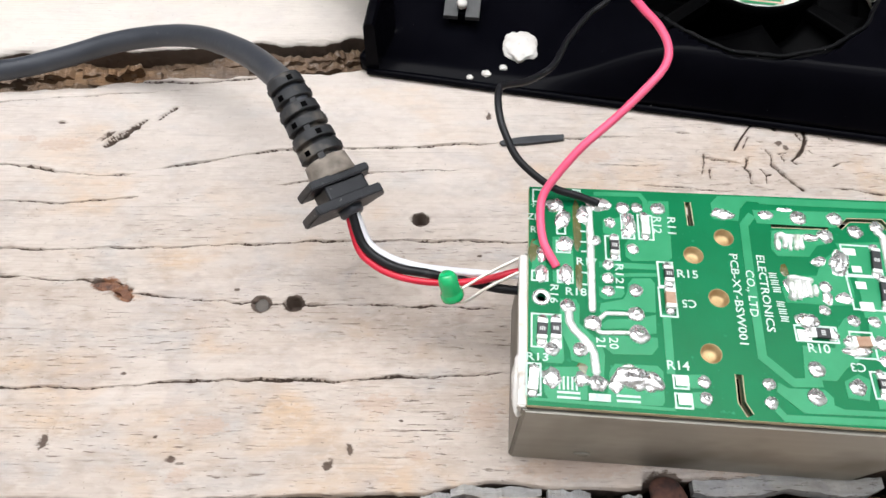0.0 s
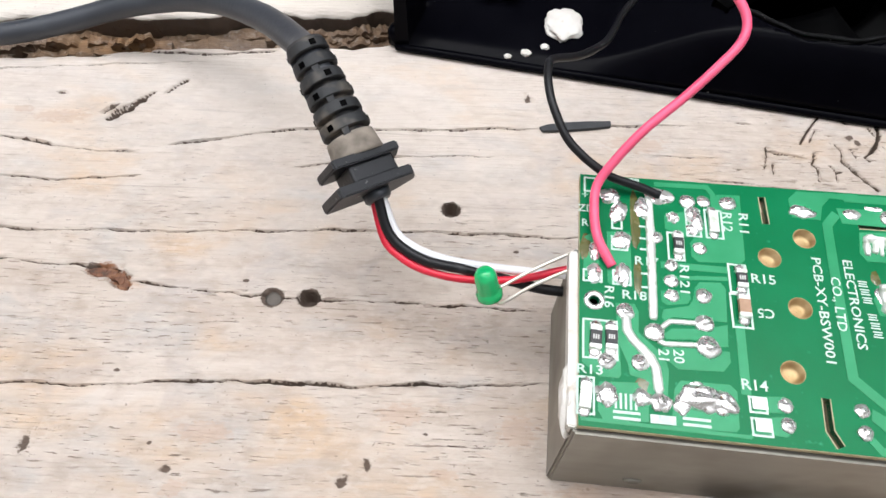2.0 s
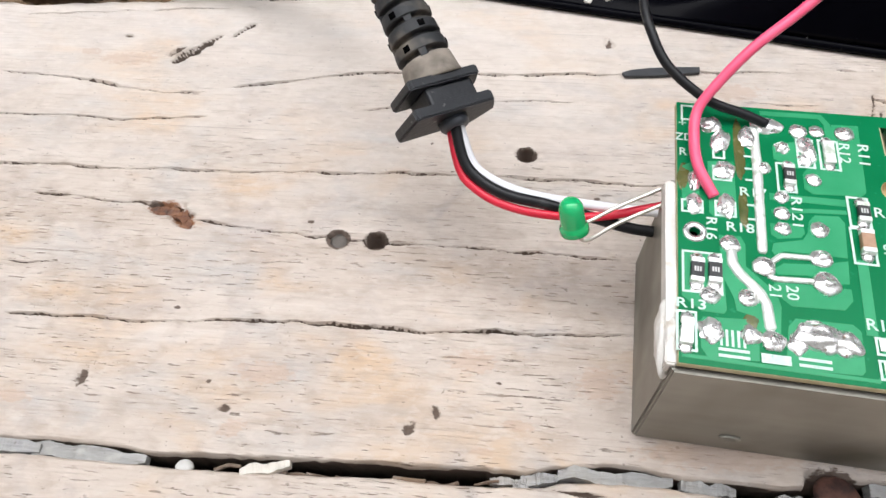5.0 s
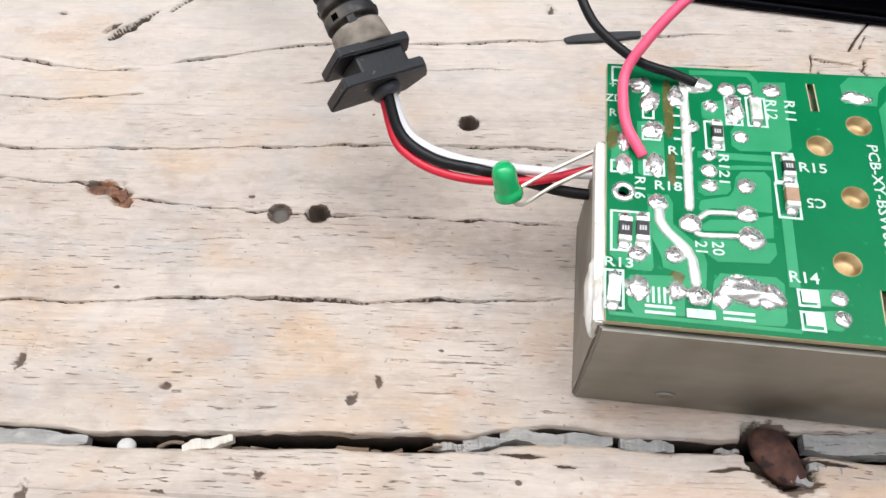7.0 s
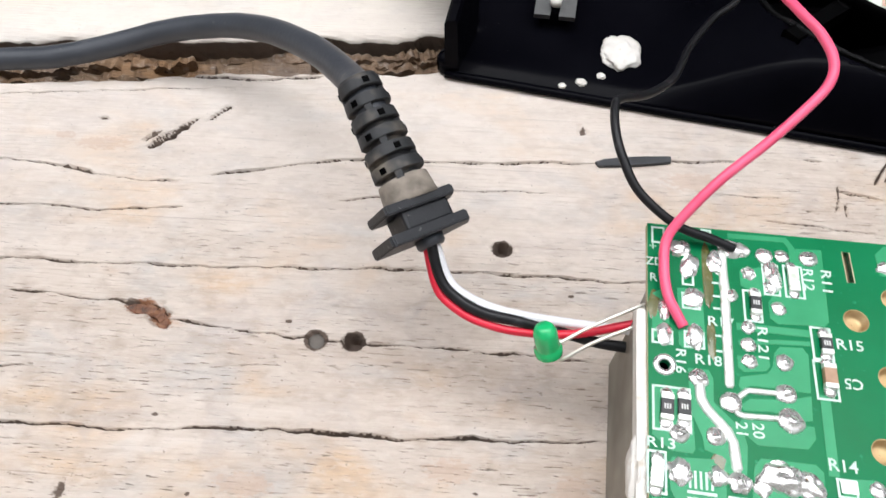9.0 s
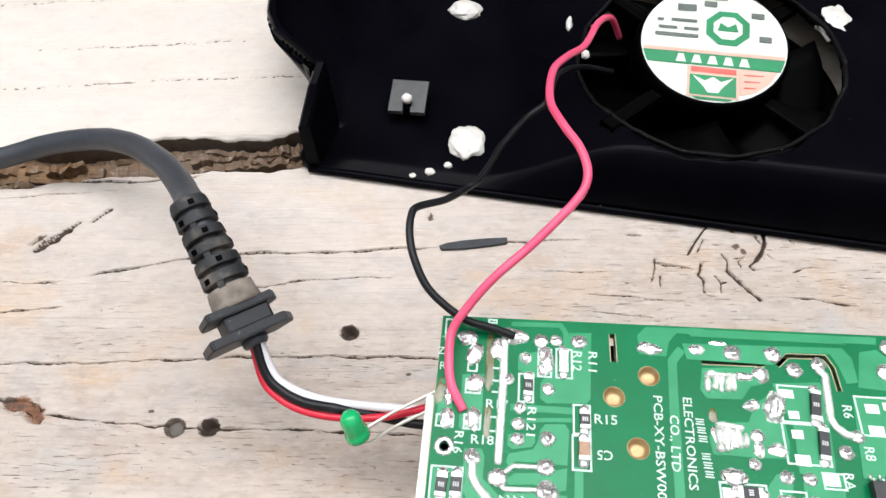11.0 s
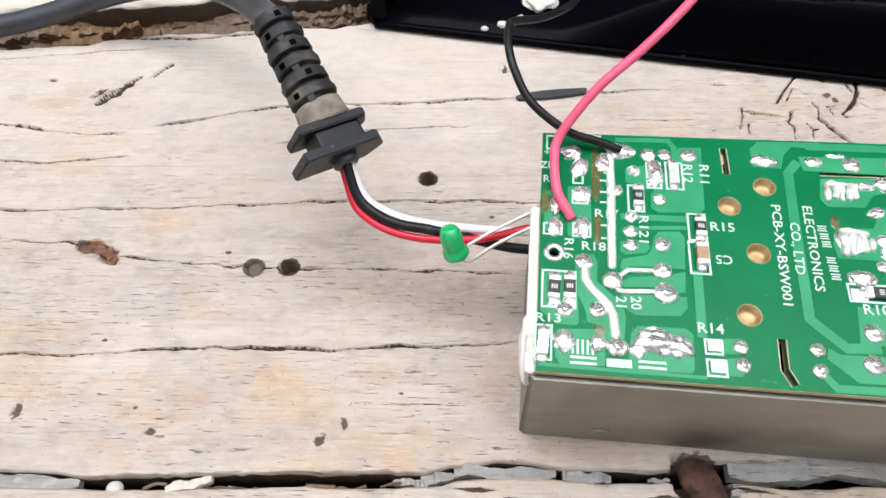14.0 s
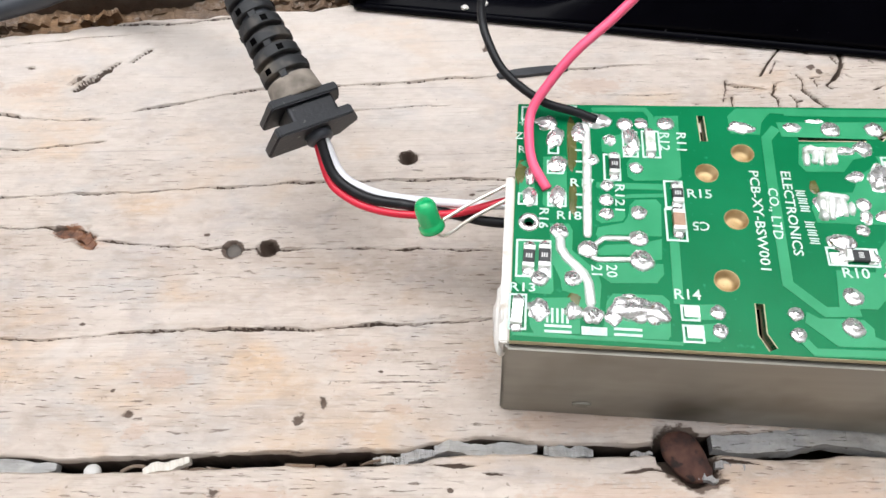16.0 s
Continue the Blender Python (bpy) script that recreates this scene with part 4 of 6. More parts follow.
# the tinned lines and solder
def solder_line(points, width, height=0.3, rough=0.10):
    """A flat tinned stripe with a swollen, slightly uneven top."""
    b = bmesh.new()
    path = []
    for (x0, y0), (x1, y1) in zip(points, points[1:]):
        n = max(2, int(math.hypot(x1 - x0, y1 - y0) / 0.45))
        path += [Vector((x0 + (x1 - x0) * k / n, y0 + (y1 - y0) * k / n, TOP + 0.05)) for k in range(n)]
    path.append(Vector((*points[-1], TOP + 0.05)))
    radii = [width / 2 * (1 + 1.6 * rough * noise.noise(p * 0.9)) * (0.6 if i in (0, len(path) - 1) else 1.0) for i, p in enumerate(path)]
    tube(b, path, radii, 12, height / (width / 2), rough)
    return part("tinned_trace", b, TINNED, module, "", True)


solder_line([(9.8, 35.2), (9.9, 28.9), (9.8, 22.1), (9.7, 15.2)], 1.25, 0.3)
solder_line([(6.1, 15.7), (6.2, 13.4), (6.9, 12.1), (9.1, 9.8), (9.7, 8.5), (9.9, 5.1)], 1.3, 0.4)
solder_line([(9.7, 13.3), (10.8, 14.3), (11.8, 15.2), (15.5, 15.3)], 0.75, 0.3)
solder_line([(10.1, 12.2), (11.1, 11.9), (15.9, 12.2)], 0.75, 0.3)
solder_line([(56.0, 33.5), (57.1, 32.3), (56.6, 25.7), (57.1, 24.4), (58.3, 23.4), (59.8, 23.3)], 1.2, 0.4)


def joint_mesh(seed, pin=True):
    """A solder joint of unit radius: a hollow-sided cone round a cut pin, dented on one flank."""
    b = bmesh.new()
    prof = [(1.0, 0.0), (0.98, 0.10), (0.88, 0.20), (0.68, 0.29), (0.48, 0.37), (0.34, 0.52 if pin else 0.42), (0.24, 0.60 if pin else 0.45), (0.05, 0.60 if pin else 0.46)]
    lathe(b, prof, 20, wobble=0.22, seed=seed)
    for v in b.verts:
        d = Vector((v.co.x - 0.35 * math.cos(seed), v.co.y - 0.35 * math.sin(seed)))
        v.co.z -= 0.40 * v.co.z * max(0.0, 1 - d.length / 0.5)
    mesh = bpy.data.meshes.new("solder_joint")
    bmesh.ops.scale(b, vec=(MM, MM, MM), verts=b.verts)
    bmesh.ops.recalc_face_normals(b, faces=b.faces)
    b.to_mesh(mesh)
    b.free()
    mesh.materials.append(SOLDER)
    mesh.shade_smooth()
    return mesh


JOINTS = [joint_mesh(1.0), joint_mesh(2.7), joint_mesh(4.1), joint_mesh(5.9, False), joint_mesh(7.3), joint_mesh(8.8)]
rng = random.Random(11)


def joint(x, y, r, tall=1.0, squash=1.0, turn=None, kind=None):
    ob = new("solder_joint", JOINTS[rng.randrange(6) if kind is None else kind])
    ob.parent = module
    ob.matrix_basis = pose(x * MM, y * MM, (TOP + 0.04) * MM, 0, 0, rng.uniform(0, 360) if turn is None else turn) @ Matrix.Diagonal((r, r * squash, r * tall, 1))
    return ob


for x, y, r in ((15.4, 34.8, 1.15), (17.7, 35.1, 0.95), (21.2, 35.1, 1.25), (16.6, 27.0, 1.00), (12.5, 23.8, 0.95), (12.4, 21.4, 1.00), (12.3, 19.1, 1.00), (16.6, 19.5, 1.15), (6.0, 16.0, 1.25), (9.7, 13.4, 1.30), (16.3, 15.4, 1.30), (16.5, 12.0, 1.60), (3.5, 8.7, 1.15), (7.8, 8.9, 1.15), (10.1, 3.9, 1.35), (25.3, 5.2, 0.95), (25.3, 2.7, 1.00), (10.6, 28.1, 1.00)):
    joint(x, y, r)
for x, y, r in ((34.6, 5.5, 0.95), (34.4, 2.7, 1.00), (41.8, 8.2, 1.30), (41.0, 4.0, 1.35)):
    joint(x, y, r)
for x, y, r in ((49.9, 35.3, 1.30), (52.8, 32.9, 1.25), (56.5, 34.0, 1.20), (67.4, 37.7, 1.35), (66.3, 33.5, 1.50), (45.0, 18.1, 0.90), (48.9, 16.6, 1.00), (57.8, 20.7, 1.10), (59.8, 23.3, 1.00), (52.1, 16.6, 1.00), (52.4, 13.2, 1.25), (47.2, 5.9, 1.30), (55.8, 4.2, 1.15), (60.9, 7.6, 1.00), (45.9, 22.2, 1.00), (44.1, 34.9, 1.35)):
    joint(x, y, r)
for x, y, r in ((73.0, 8.0, 1.4), (78.0, 12.0, 1.4), (74.0, 26.0, 1.5), (80.0, 30.0, 1.5), (82.0, 7.0, 1.3)):
    joint(x, y, r)


# large uneven blobs of hand solder
def blob(x, y, rx, ry, h, seed, turn=0.0, mat=None, name="solder_blob"):
    b = bmesh.new()
    bmesh.ops.create_icosphere(b, subdivisions=4, radius=1.0)
    for v in b.verts:
        n = noise.noise(v.co * 1.3 + Vector((seed, 0, 0))) * 0.26 + noise.noise(v.co * 2.4 + Vector((0, seed, 0))) * 0.12
        v.co = Vector((v.co.x * rx * (1 + n), v.co.y * ry * (1 + n), max(v.co.z, -0.05) * 0.75 * h * (1 + 1.1 * n)))
    bmesh.ops.transform(b, matrix=pose(x, y, TOP, 0, 0, turn), verts=b.verts)
    return part(name, b, mat or SOLDER, module, "", True)


for args in ((11.2, 35.3, 2.2, 1.3, 1.0, 1.0, -8),
             (8.9, 32.9, 1.2, 1.8, 0.7, 2.0),
             (4.2, 34.6, 1.6, 1.3, 0.9, 3.0, 20),
             (5.4, 31.9, 1.2, 2.0, 0.9, 4.0, -12),
             (5.8, 27.1, 1.3, 1.5, 0.7, 4.4),
             (5.8, 21.6, 1.1, 1.9, 0.8, 5.0),
             (2.0, 21.5, 1.0, 1.6, 0.6, 6.0),
             (2.1, 24.9, 0.8, 1.7, 0.8, 6.6),
             (16.3, 31.8, 1.1, 2.5, 0.9, 7.0, 8),
             (13.1, 31.8, 0.9, 1.0, 0.8, 7.7),
             (15.8, 30.1, 0.9, 1.1, 0.7, 7.9)):
    blob(*args)
for args in ((3.4, 4.3, 1.4, 1.5, 0.8, 8.0),
             (7.7, 4.3, 1.2, 1.2, 0.9, 9.0),
             (15.0, 5.0, 2.7, 1.9, 1.5, 10.0, -6),
             (17.6, 4.7, 2.0, 1.6, 1.1, 10.5, -30),
             (12.7, 4.0, 1.1, 1.4, 0.6, 10.9),
             (14.6, 6.8, 0.9, 0.4, 0.3, 10.2),
             (31.9, 34.8, 1.9, 1.0, 0.7, 11.0, -4),
             (31.1, 35.1, 1.1, 0.9, 0.8, 11.5),
             (38.8, 35.2, 1.25, 0.95, 0.5, 11.7)):
    blob(*args)
for args in ((45.8, 26.8, 1.3, 0.9, 0.6, 12.0, 25),
             (49.0, 26.7, 1.5, 2.7, 1.2, 13.0, -15),
             (47.8, 31.7, 1.3, 1.4, 0.8, 12.6),
             (45.2, 31.2, 1.6, 0.8, 0.7, 12.9),
             (41.6, 21.9, 2.0, 2.0, 0.5, 14.0),
             (41.9, 16.1, 1.8, 1.3, 1.0, 15.0),
             (48.5, 20.4, 1.4, 1.0, 0.4, 16.0),
             (48.7, 13.3, 1.8, 1.0, 0.6, 17.0),
             (48.4, 11.6, 2.2, 0.9, 0.7, 17.6),
             (52.5, 10.4, 1.3, 1.0, 0.4, 18.0),
             (45.8, 20.2, 0.8, 1.2, 0.5, 19.0),
             (42.1, 36.5, 1.3, 0.4, 0.2, 19.5)):
    blob(*args)
# combed solder on the two broad pads
solder_line([(39.9, 31.1), (39.9, 29.8), (39.8, 28.4)], 1.0, 0.55, 0.35)
solder_line([(41.4, 31.4), (41.2, 30.1), (40.8, 28.8)], 1.0, 0.55, 0.35)
solder_line([(41.9, 31.4), (41.9, 29.9), (41.7, 28.5)], 0.9, 0.55, 0.35)
solder_line([(43.3, 31.6), (43.0, 30.1), (42.6, 28.7)], 1.1, 0.55, 0.35)
solder_line([(43.6, 31.6), (43.7, 30.2), (43.6, 28.8)], 0.8, 0.55, 0.35)
solder_line([(39.6, 31.2), (42.1, 31.2), (44.4, 31.2)], 0.9, 0.55, 0.35)
solder_line([(40.5, 23.3), (40.6, 21.3), (40.6, 19.4)], 1.1, 0.55, 0.35)
solder_line([(41.9, 23.6), (41.8, 21.6), (41.6, 19.6)], 1.2, 0.55, 0.35)
solder_line([(43.3, 23.6), (43.4, 21.9), (43.4, 20.2)], 1.1, 0.55, 0.35)
solder_line([(44.4, 22.5), (44.4, 21.4), (44.2, 20.4)], 0.8, 0.55, 0.35)
solder_line([(40.3, 23.5), (42.4, 23.4), (44.2, 23.2)], 1.0, 0.55, 0.35)
for args in ((7.8, 30.7, 0.7, 5.0, 0.1, 21.0), (7.9, 21.5, 0.6, 3.0, 0.1, 22.0), (0.9, 25.3, 0.9, 2.2, 0.08, 24.0), (8.0, 5.7, 1.0, 1.6, 0.06, 25.0), (55.3, 7.8, 1.5, 0.5, 0.12, 23.0), (40.1, 24.8, 0.6, 1.2, 0.1, 26.0)):
    blob(*args, mat=FLUX, name="flux_stain")


# ringed hole, brass-lined holes and routed slots
def ring_of(x, y, r_out, r_in, mat, name, z=0.12, sides=28):
    b = bmesh.new()
    low = [[b.verts.new((x + r * math.cos(2 * math.pi * k / sides), y + r * math.sin(2 * math.pi * k / sides), h)) for k in range(sides)]
           for r, h in ((r_out, TOP), (r_out - 0.12, TOP + z), (r_in + 0.1, TOP + z), (r_in, TOP))]
    for a, c in zip(low, low[1:]):
        for k in range(sides):
            b.faces.new((a[k], a[(k + 1) % sides], c[(k + 1) % sides], c[k]))
    return part(name, b, mat, module, "", True)


HOLE_DARK = material("hole_inside", [(0.012, 0.012, 0.010), (0.03, 0.028, 0.022)], (500, 500, 500), 0.8)
ring_of(2.0, 17.3, 1.45, 0.65, SOLDER, "ring_pad", 0.2)
for x, y in BIG_HOLES:
    b = bmesh.new()
    n = 28
    rings = [[b.verts.new((x + r * math.cos(2 * math.pi * k / n), y + r * math.sin(2 * math.pi * k / n), z)) for k in range(n)] for r, z in ((1.6, TOP + 0.005), (1.57, TOP + 0.03), (1.46, TOP + 0.03), (1.44, TOP - 1.2), (0.7, TOP - 1.32), (0.05, TOP - 1.3))]
    for p, q in zip(rings, rings[1:]):
        for k in range(n):
            b.faces.new((p[k], p[(k + 1) % n], q[(k + 1) % n], q[k]))
    part("plated_hole", b, BRASS, module, "hole lined with copper-coloured resin", True)
for pts, w in SLOTS:
    b = bmesh.new()
    outer, inner = band(pts, w + 0.3), band(pts, w)
    ov, iv = [b.verts.new((x, y, TOP + 0.02)) for x, y in outer], [b.verts.new((x, y, TOP + 0.02)) for x, y in inner]
    low = [b.verts.new((x, y, TOP - 1.5)) for x, y in inner]
    for k in range(len(ov)):
        j = (k + 1) % len(ov)
        b.faces.new((ov[k], ov[j], iv[j], iv[k]))
        b.faces.new((iv[k], iv[j], low[j], low[k]))
    part("slot", b, BOARD_EDGE, module, "routed slot with bare rim")


# surface-mount parts
def chip(name, x, y, length, width, turn, mat, height=0.55, mark=True, z=0.15):
    """A small chip with two tinned end caps, solder fillets and its print."""
    holder = bmesh.new()
    block(holder, -length / 2 + 0.5, length / 2 - 0.5, -width / 2, width / 2, 0, height, 0.06, 1)
    m = pose(x, y, TOP + z, 0, 0, turn)
    bmesh.ops.transform(holder, matrix=m, verts=holder.verts)
    ob = part(name, holder, mat, module)
    for s in (-1, 1):
        b = bmesh.new()
        block(b, s * (length / 2 - 0.28) - 0.32, s * (length / 2 - 0.28) + 0.32, -width / 2 - 0.02, width / 2 + 0.02, -0.02, height + 0.02, 0.08, 2)
        bmesh.ops.transform(b, matrix=m, verts=b.verts)
        part("end_cap", b, TINNED, ob)
        b = bmesh.new()
        bmesh.ops.create_icosphere(b, subdivisions=2, radius=1.0)
        for v in b.verts:
            n = 0.3 * noise.noise(v.co * 2 + Vector((x, y, s)))
            v.co = Vector((s * (length / 2 + 0.28) + v.co.x * 0.85 * (1 + n), v.co.y * (width / 2 + 0.1) * (1 + n), max(0, v.co.z) * height * 0.6 * (1 + n) - z))
        bmesh.ops.transform(b, matrix=m, verts=b.verts)
        part("fillet", b, SOLDER, ob, "", True)
    if mark:
        b = bmesh.new()
        for k in (-1, 0, 1):
            block(b, k * 0.3 - 0.1, k * 0.3 + 0.1, -0.32, 0.32, height, height + 0.02)
        bmesh.ops.transform(b, matrix=m @ pose(0, 0, 0, 0, 0, 90), verts=b.verts)
        part("print", b, CHIP_MARK, ob, "tiny pale print")
    return ob


R = "resistor"
chip(R, 21.8, 22.6, 2.7, 1.4, 90, CHIP_BLACK, 0.55, True)
chip("capacitor", 21.6, 18.2, 3.1, 1.5, 89, CHIP_TAN, 0.8, False)
chip(R, 18.8, 31.5, 3.5, 1.35, 90, TINNED, 0.5, False)
chip(R, 13.6, 27.2, 3.0, 1.35, 89, CHIP_BLACK, 0.55, True)
chip(R, 2.1, 11.7, 3.1, 1.5, 87, CHIP_BLACK, 0.55, True)
chip(R, 4.1, 11.9, 3.1, 1.5, 89, CHIP_BLACK, 0.55, True)
chip(R, 0.8, 3.7, 3.1, 1.4, 86, SOLDER, 0.6, False)
chip(R, 43.7, 14.0, 3.2, 1.6, -1, CHIP_BLACK, 0.55, True)
chip(R, 54.7, 27.4, 4.5, 1.4, 82, CHIP_BLACK, 0.55, True)
chip(R, 54.8, 21.7, 4.6, 1.4, 83, CHIP_BLACK, 0.55, True)
chip(R, 65.5, 26.7, 3.9, 1.5, 85, CHIP_BLACK, 0.55, True)
chip(R, 50.8, 6.5, 2.7, 1.3, 89, CHIP_BLACK, 0.55, True)
chip(R, 59.0, 7.0, 2.7, 1.4, 92, CHIP_BLACK, 0.55, True)
chip("capacitor", 49.3, 12.9, 3.2, 1.6, 5, CHIP_TAN, 0.8, False)
chip("capacitor", 53.6, 3.0, 2.8, 1.4, 85, CHIP_TAN, 0.6, False)
chip(R, 59.2, 2.7, 2.7, 1.4, 88, CHIP_BLACK, 0.55, True)
chip(R, 72.5, 18.0, 2.9, 1.5, 90, CHIP_BLACK)
# tinned pads without a part
for x, y, w, h in ((22.2, 5.1, 1.9, 1.5), (22.3, 2.3, 1.9, 1.5), (2.0, 13.6, 1.2, 0.8), (4.1, 13.8, 1.2, 0.8), (2.1, 9.5, 1.5, 1.1), (4.1, 9.7, 1.6, 1.4), (5.8, 26.6, 1.5, 1.3), (2.0, 21.1, 1.2, 1.7), (5.8, 21.3, 1.3, 1.9), (51.0, 29.0, 2.0, 1.3), (51.5, 25.8, 1.5, 1.2), (51.5, 22.9, 1.6, 1.3), (51.6, 19.2, 2.1, 1.6), (41.1, 13.7, 2.0, 1.8), (45.2, 13.8, 1.0, 1.6), (55.0, 16.7, 2.0, 1.6), (55.3, 13.0, 1.7, 1.6), (55.4, 9.8, 1.8, 1.5), (62.7, 27.6, 1.9, 1.4), (65.1, 28.1, 1.6, 1.2), (62.6, 24.3, 2.1, 1.5), (65.3, 24.2, 1.8, 1.7)):
    b = bmesh.new()
    block(b, x - w / 2, x + w / 2, y - h / 2, y + h / 2, TOP, TOP + 0.16, 0.07, 2)
    part("tinned_pad", b, TINNED, module)

# the eight-pin chip
b = bmesh.new()
block(b, 59.5, 64.6, 13.1, 16.7, TOP + 0.25, TOP + 1.75, 0.16, 2)
chip8 = part("integrated_circuit", b, CHIP_BLACK, module, "black eight-pin integrated circuit")
b = bmesh.new()
lathe(b, [(0.3, TOP + 1.74), (0.3, TOP + 1.765), (0.2, TOP + 1.76)], 14, (60.2, 13.8))
part("pin_dot", b, HOLE_DARK, chip8)
for k in range(4):
    for s in (-1, 1):
        x, y0 = 60.1 + 1.27 * k, 14.9 + s * 1.75
        b = bmesh.new()
        for (ya, za), (yb, zb) in (((0, 0.95), (0.35, 0.9)), ((0.35, 0.9), (0.6, 0.2)), ((0.6, 0.2), (1.25, 0.12))):
            tube(b, [Vector((x, y0 + s * ya, TOP + za)), Vector((x, y0 + s * yb, TOP + zb))], 0.24, 8)
        part("pin", b, SOLDER, chip8, "tinned pin")


# silkscreen: outlines and letters
def outline_box(x0, x1, y0, y1, w=0.28, turn=0.0):
    b = bmesh.new()
    cx, cy = (x0 + x1) / 2, (y0 + y1) / 2
    for a0, a1, c0, c1 in ((x0, x1, y0, y0 + w), (x0, x1, y1 - w, y1), (x0, x0 + w, y0 + w, y1 - w), (x1 - w, x1, y0 + w, y1 - w)):
        block(b, a0 - cx, a1 - cx, c0 - cy, c1 - cy, 0.085, 0.115)
    bmesh.ops.transform(b, matrix=pose(cx, cy, TOP, 0, 0, turn), verts=b.verts)
    return part("silkscreen_outline", b, SILK, module)


for a in ((20.1, 22.7, 20.4, 25.0),
          (19.9, 22.7, 15.2, 20.4),
          (17.6, 20.2, 28.8, 33.8),
          (14.9, 17.1, 28.8, 33.6),
          (12.1, 14.5, 24.6, 29.3),
          (0.4, 5.0, 8.8, 14.5),
          (-0.3, 2.0, 1.4, 6.4),
          (20.8, 23.1, 3.8, 6.0),
          (20.8, 23.4, 0.9, 3.3),
          (0.5, 2.3, 35.0, 37.7),
          (7.1, 8.6, 37.3, 38.1),
          (4.4, 6.0, 28.9, 32.3),
          (4.3, 6.7, 25.4, 27.8),
          (0.4, 3.1, 20.0, 22.0),
          (4.4, 7.0, 19.9, 22.3),
          (39.7, 46.1, 12.6, 15.4),
          (49.7, 55.5, 24.6, 30.4),
          (49.4, 55.5, 18.5, 24.6),
          (60.4, 66.1, 23.4, 29.5),
          (47.7, 51.3, 10.4, 14.9),
          (53.7, 56.8, 15.4, 17.8),
          (53.7, 56.7, 11.7, 14.1),
          (53.5, 56.9, 8.5, 10.8),
          (49.3, 51.8, 4.3, 8.6),
          (52.1, 54.8, 0.9, 4.0),
          (57.6, 60.2, 4.6, 6.5)):
    outline_box(*a)
for k in range(5):
    b = bmesh.new()
    block(b, 4.4 + 0.62 * k, 4.68 + 0.62 * k, 2.6, 4.6, TOP + 0.082, TOP + 0.116)
    part("silkscreen_bar", b, SILK, module)
for x0, x1, y0, y1 in ((4.2, 7.5, 1.25, 1.6), (4.2, 7.5, 2.0, 2.35), (8.7, 11.8, 1.2, 2.3), (12.6, 16.0, 1.3, 1.65), (12.6, 16.0, 2.05, 2.4), (8.3, 9.4, 32.2, 32.5), (8.3, 9.4, 29.6, 29.9), (8.3, 9.4, 27.6, 27.9), (8.3, 9.4, 25.8, 26.1), (8.3, 9.6, 21.9, 22.2), (8.3, 9.6, 19.8, 20.1)):
    b = bmesh.new()
    block(b, x0, x1, y0, y1, TOP + 0.084, TOP + 0.118)
    part("silkscreen_bar", b, SILK, module)


def lettering(text, x, y, size, turn, mat=SILK, parent=None, z=None, name="lettering", stretch=1.0, bold=0.045, length=0.0):
    """Letters as thin raised ink, centred on a point."""
    cu = bpy.data.curves.new(name, "FONT")
    cu.body, cu.size, cu.align_x, cu.align_y = text, size * 1.38, "CENTER", "CENTER"
    cu.extrude, cu.offset, cu.resolution_u = 0.014, bold, 2
    tmp = bpy.data.objects.new(name, cu)
    scene.collection.objects.link(tmp)
    bpy.context.view_layer.update()
    mesh = bpy.data.meshes.new_from_object(tmp.evaluated_get(bpy.context.evaluated_depsgraph_get()))
    bpy.data.objects.remove(tmp)
    if length:
        xs = [v.co.x for v in mesh.vertices]
        stretch = length / (max(xs) - min(xs))
    mesh.transform(Matrix.Scale(MM, 4) @ pose(x, y, (TOP + 0.105) if z is None else z, 0, 0, turn) @ Matrix.Diagonal((stretch, 1, 1, 1)))
    mesh.materials.clear()
    return link(name, mesh, mat, parent or module)


for text, x, y, size, turn in (("R15", 24.8, 22.9, 1.45, 0), ("C5", 24.5, 17.8, 1.4, 180), ("R12", 20.8, 31.9, 1.35, -92), ("R11", 23.1, 31.8, 1.35, -92), ("R121", 14.1, 21.7, 1.3, -92), ("R16", 3.9, 18.0, 1.3, -92), ("R18", 7.3, 18.5, 1.35, 0), ("R17", 9.1, 24.0, 1.35, 0), ("20", 12.6, 10.3, 1.4, -90), ("21", 10.7, 10.2, 1.4, -90), ("R13", 1.4, 7.3, 1.25, 0), ("R14", 21.8, 7.4, 1.45, 0), ("R10", 42.8, 11.6, 1.5, 0), ("RA", 57.2, 16.8, 1.35, -92), ("+", 0.7, 34.4, 1.3, 0), ("ZD", 0.9, 32.0, 1.25, 0), ("R", 0.7, 29.5, 1.25, 0), ("D", 7.7, 37.6, 1.0, 0), ("C3", 47.9, 9.1, 1.4, 180), ("R9", 52.9, 7.9, 1.3, -92), ("R6", 59.1, 26.9, 1.4, -92), ("R8", 60.8, 20.9, 1.4, -92),
                               ("PCB-XY-BSW001", 32.1, 19.2, 1.3, -91.8), ("CO., LTD", 34.3, 20.3, 1.3, -92.5), ("ELECTRONICS", 36.4, 20.6, 1.3, -91.5)):
    lettering(text, x, y, size, turn, bold=0.02, length={"PCB-XY-BSW001": 15.7, "CO., LTD": 8.2, "ELECTRONICS": 13.4}.get(text, 1.08 * len(text) if len(text) > 2 else 0.0))
for k in range(7):
    if k != 3:
        # a name, drawn as plain bars
        b = bmesh.new()
        for q in (-0.36, 0.0, 0.36):
            block(b, -0.62 + 0.1 * (q == 0.0), 0.62 - 0.1 * (q == 0.0), q - 0.10, q + 0.10, 0.088, 0.112)
        bmesh.ops.transform(b, matrix=pose(38.1 + 0.09 * k, 23.7 - 1.25 * k, TOP, 0, 0, -1.8), verts=b.verts)
        part("silkscreen_bar", b, SILK, module)


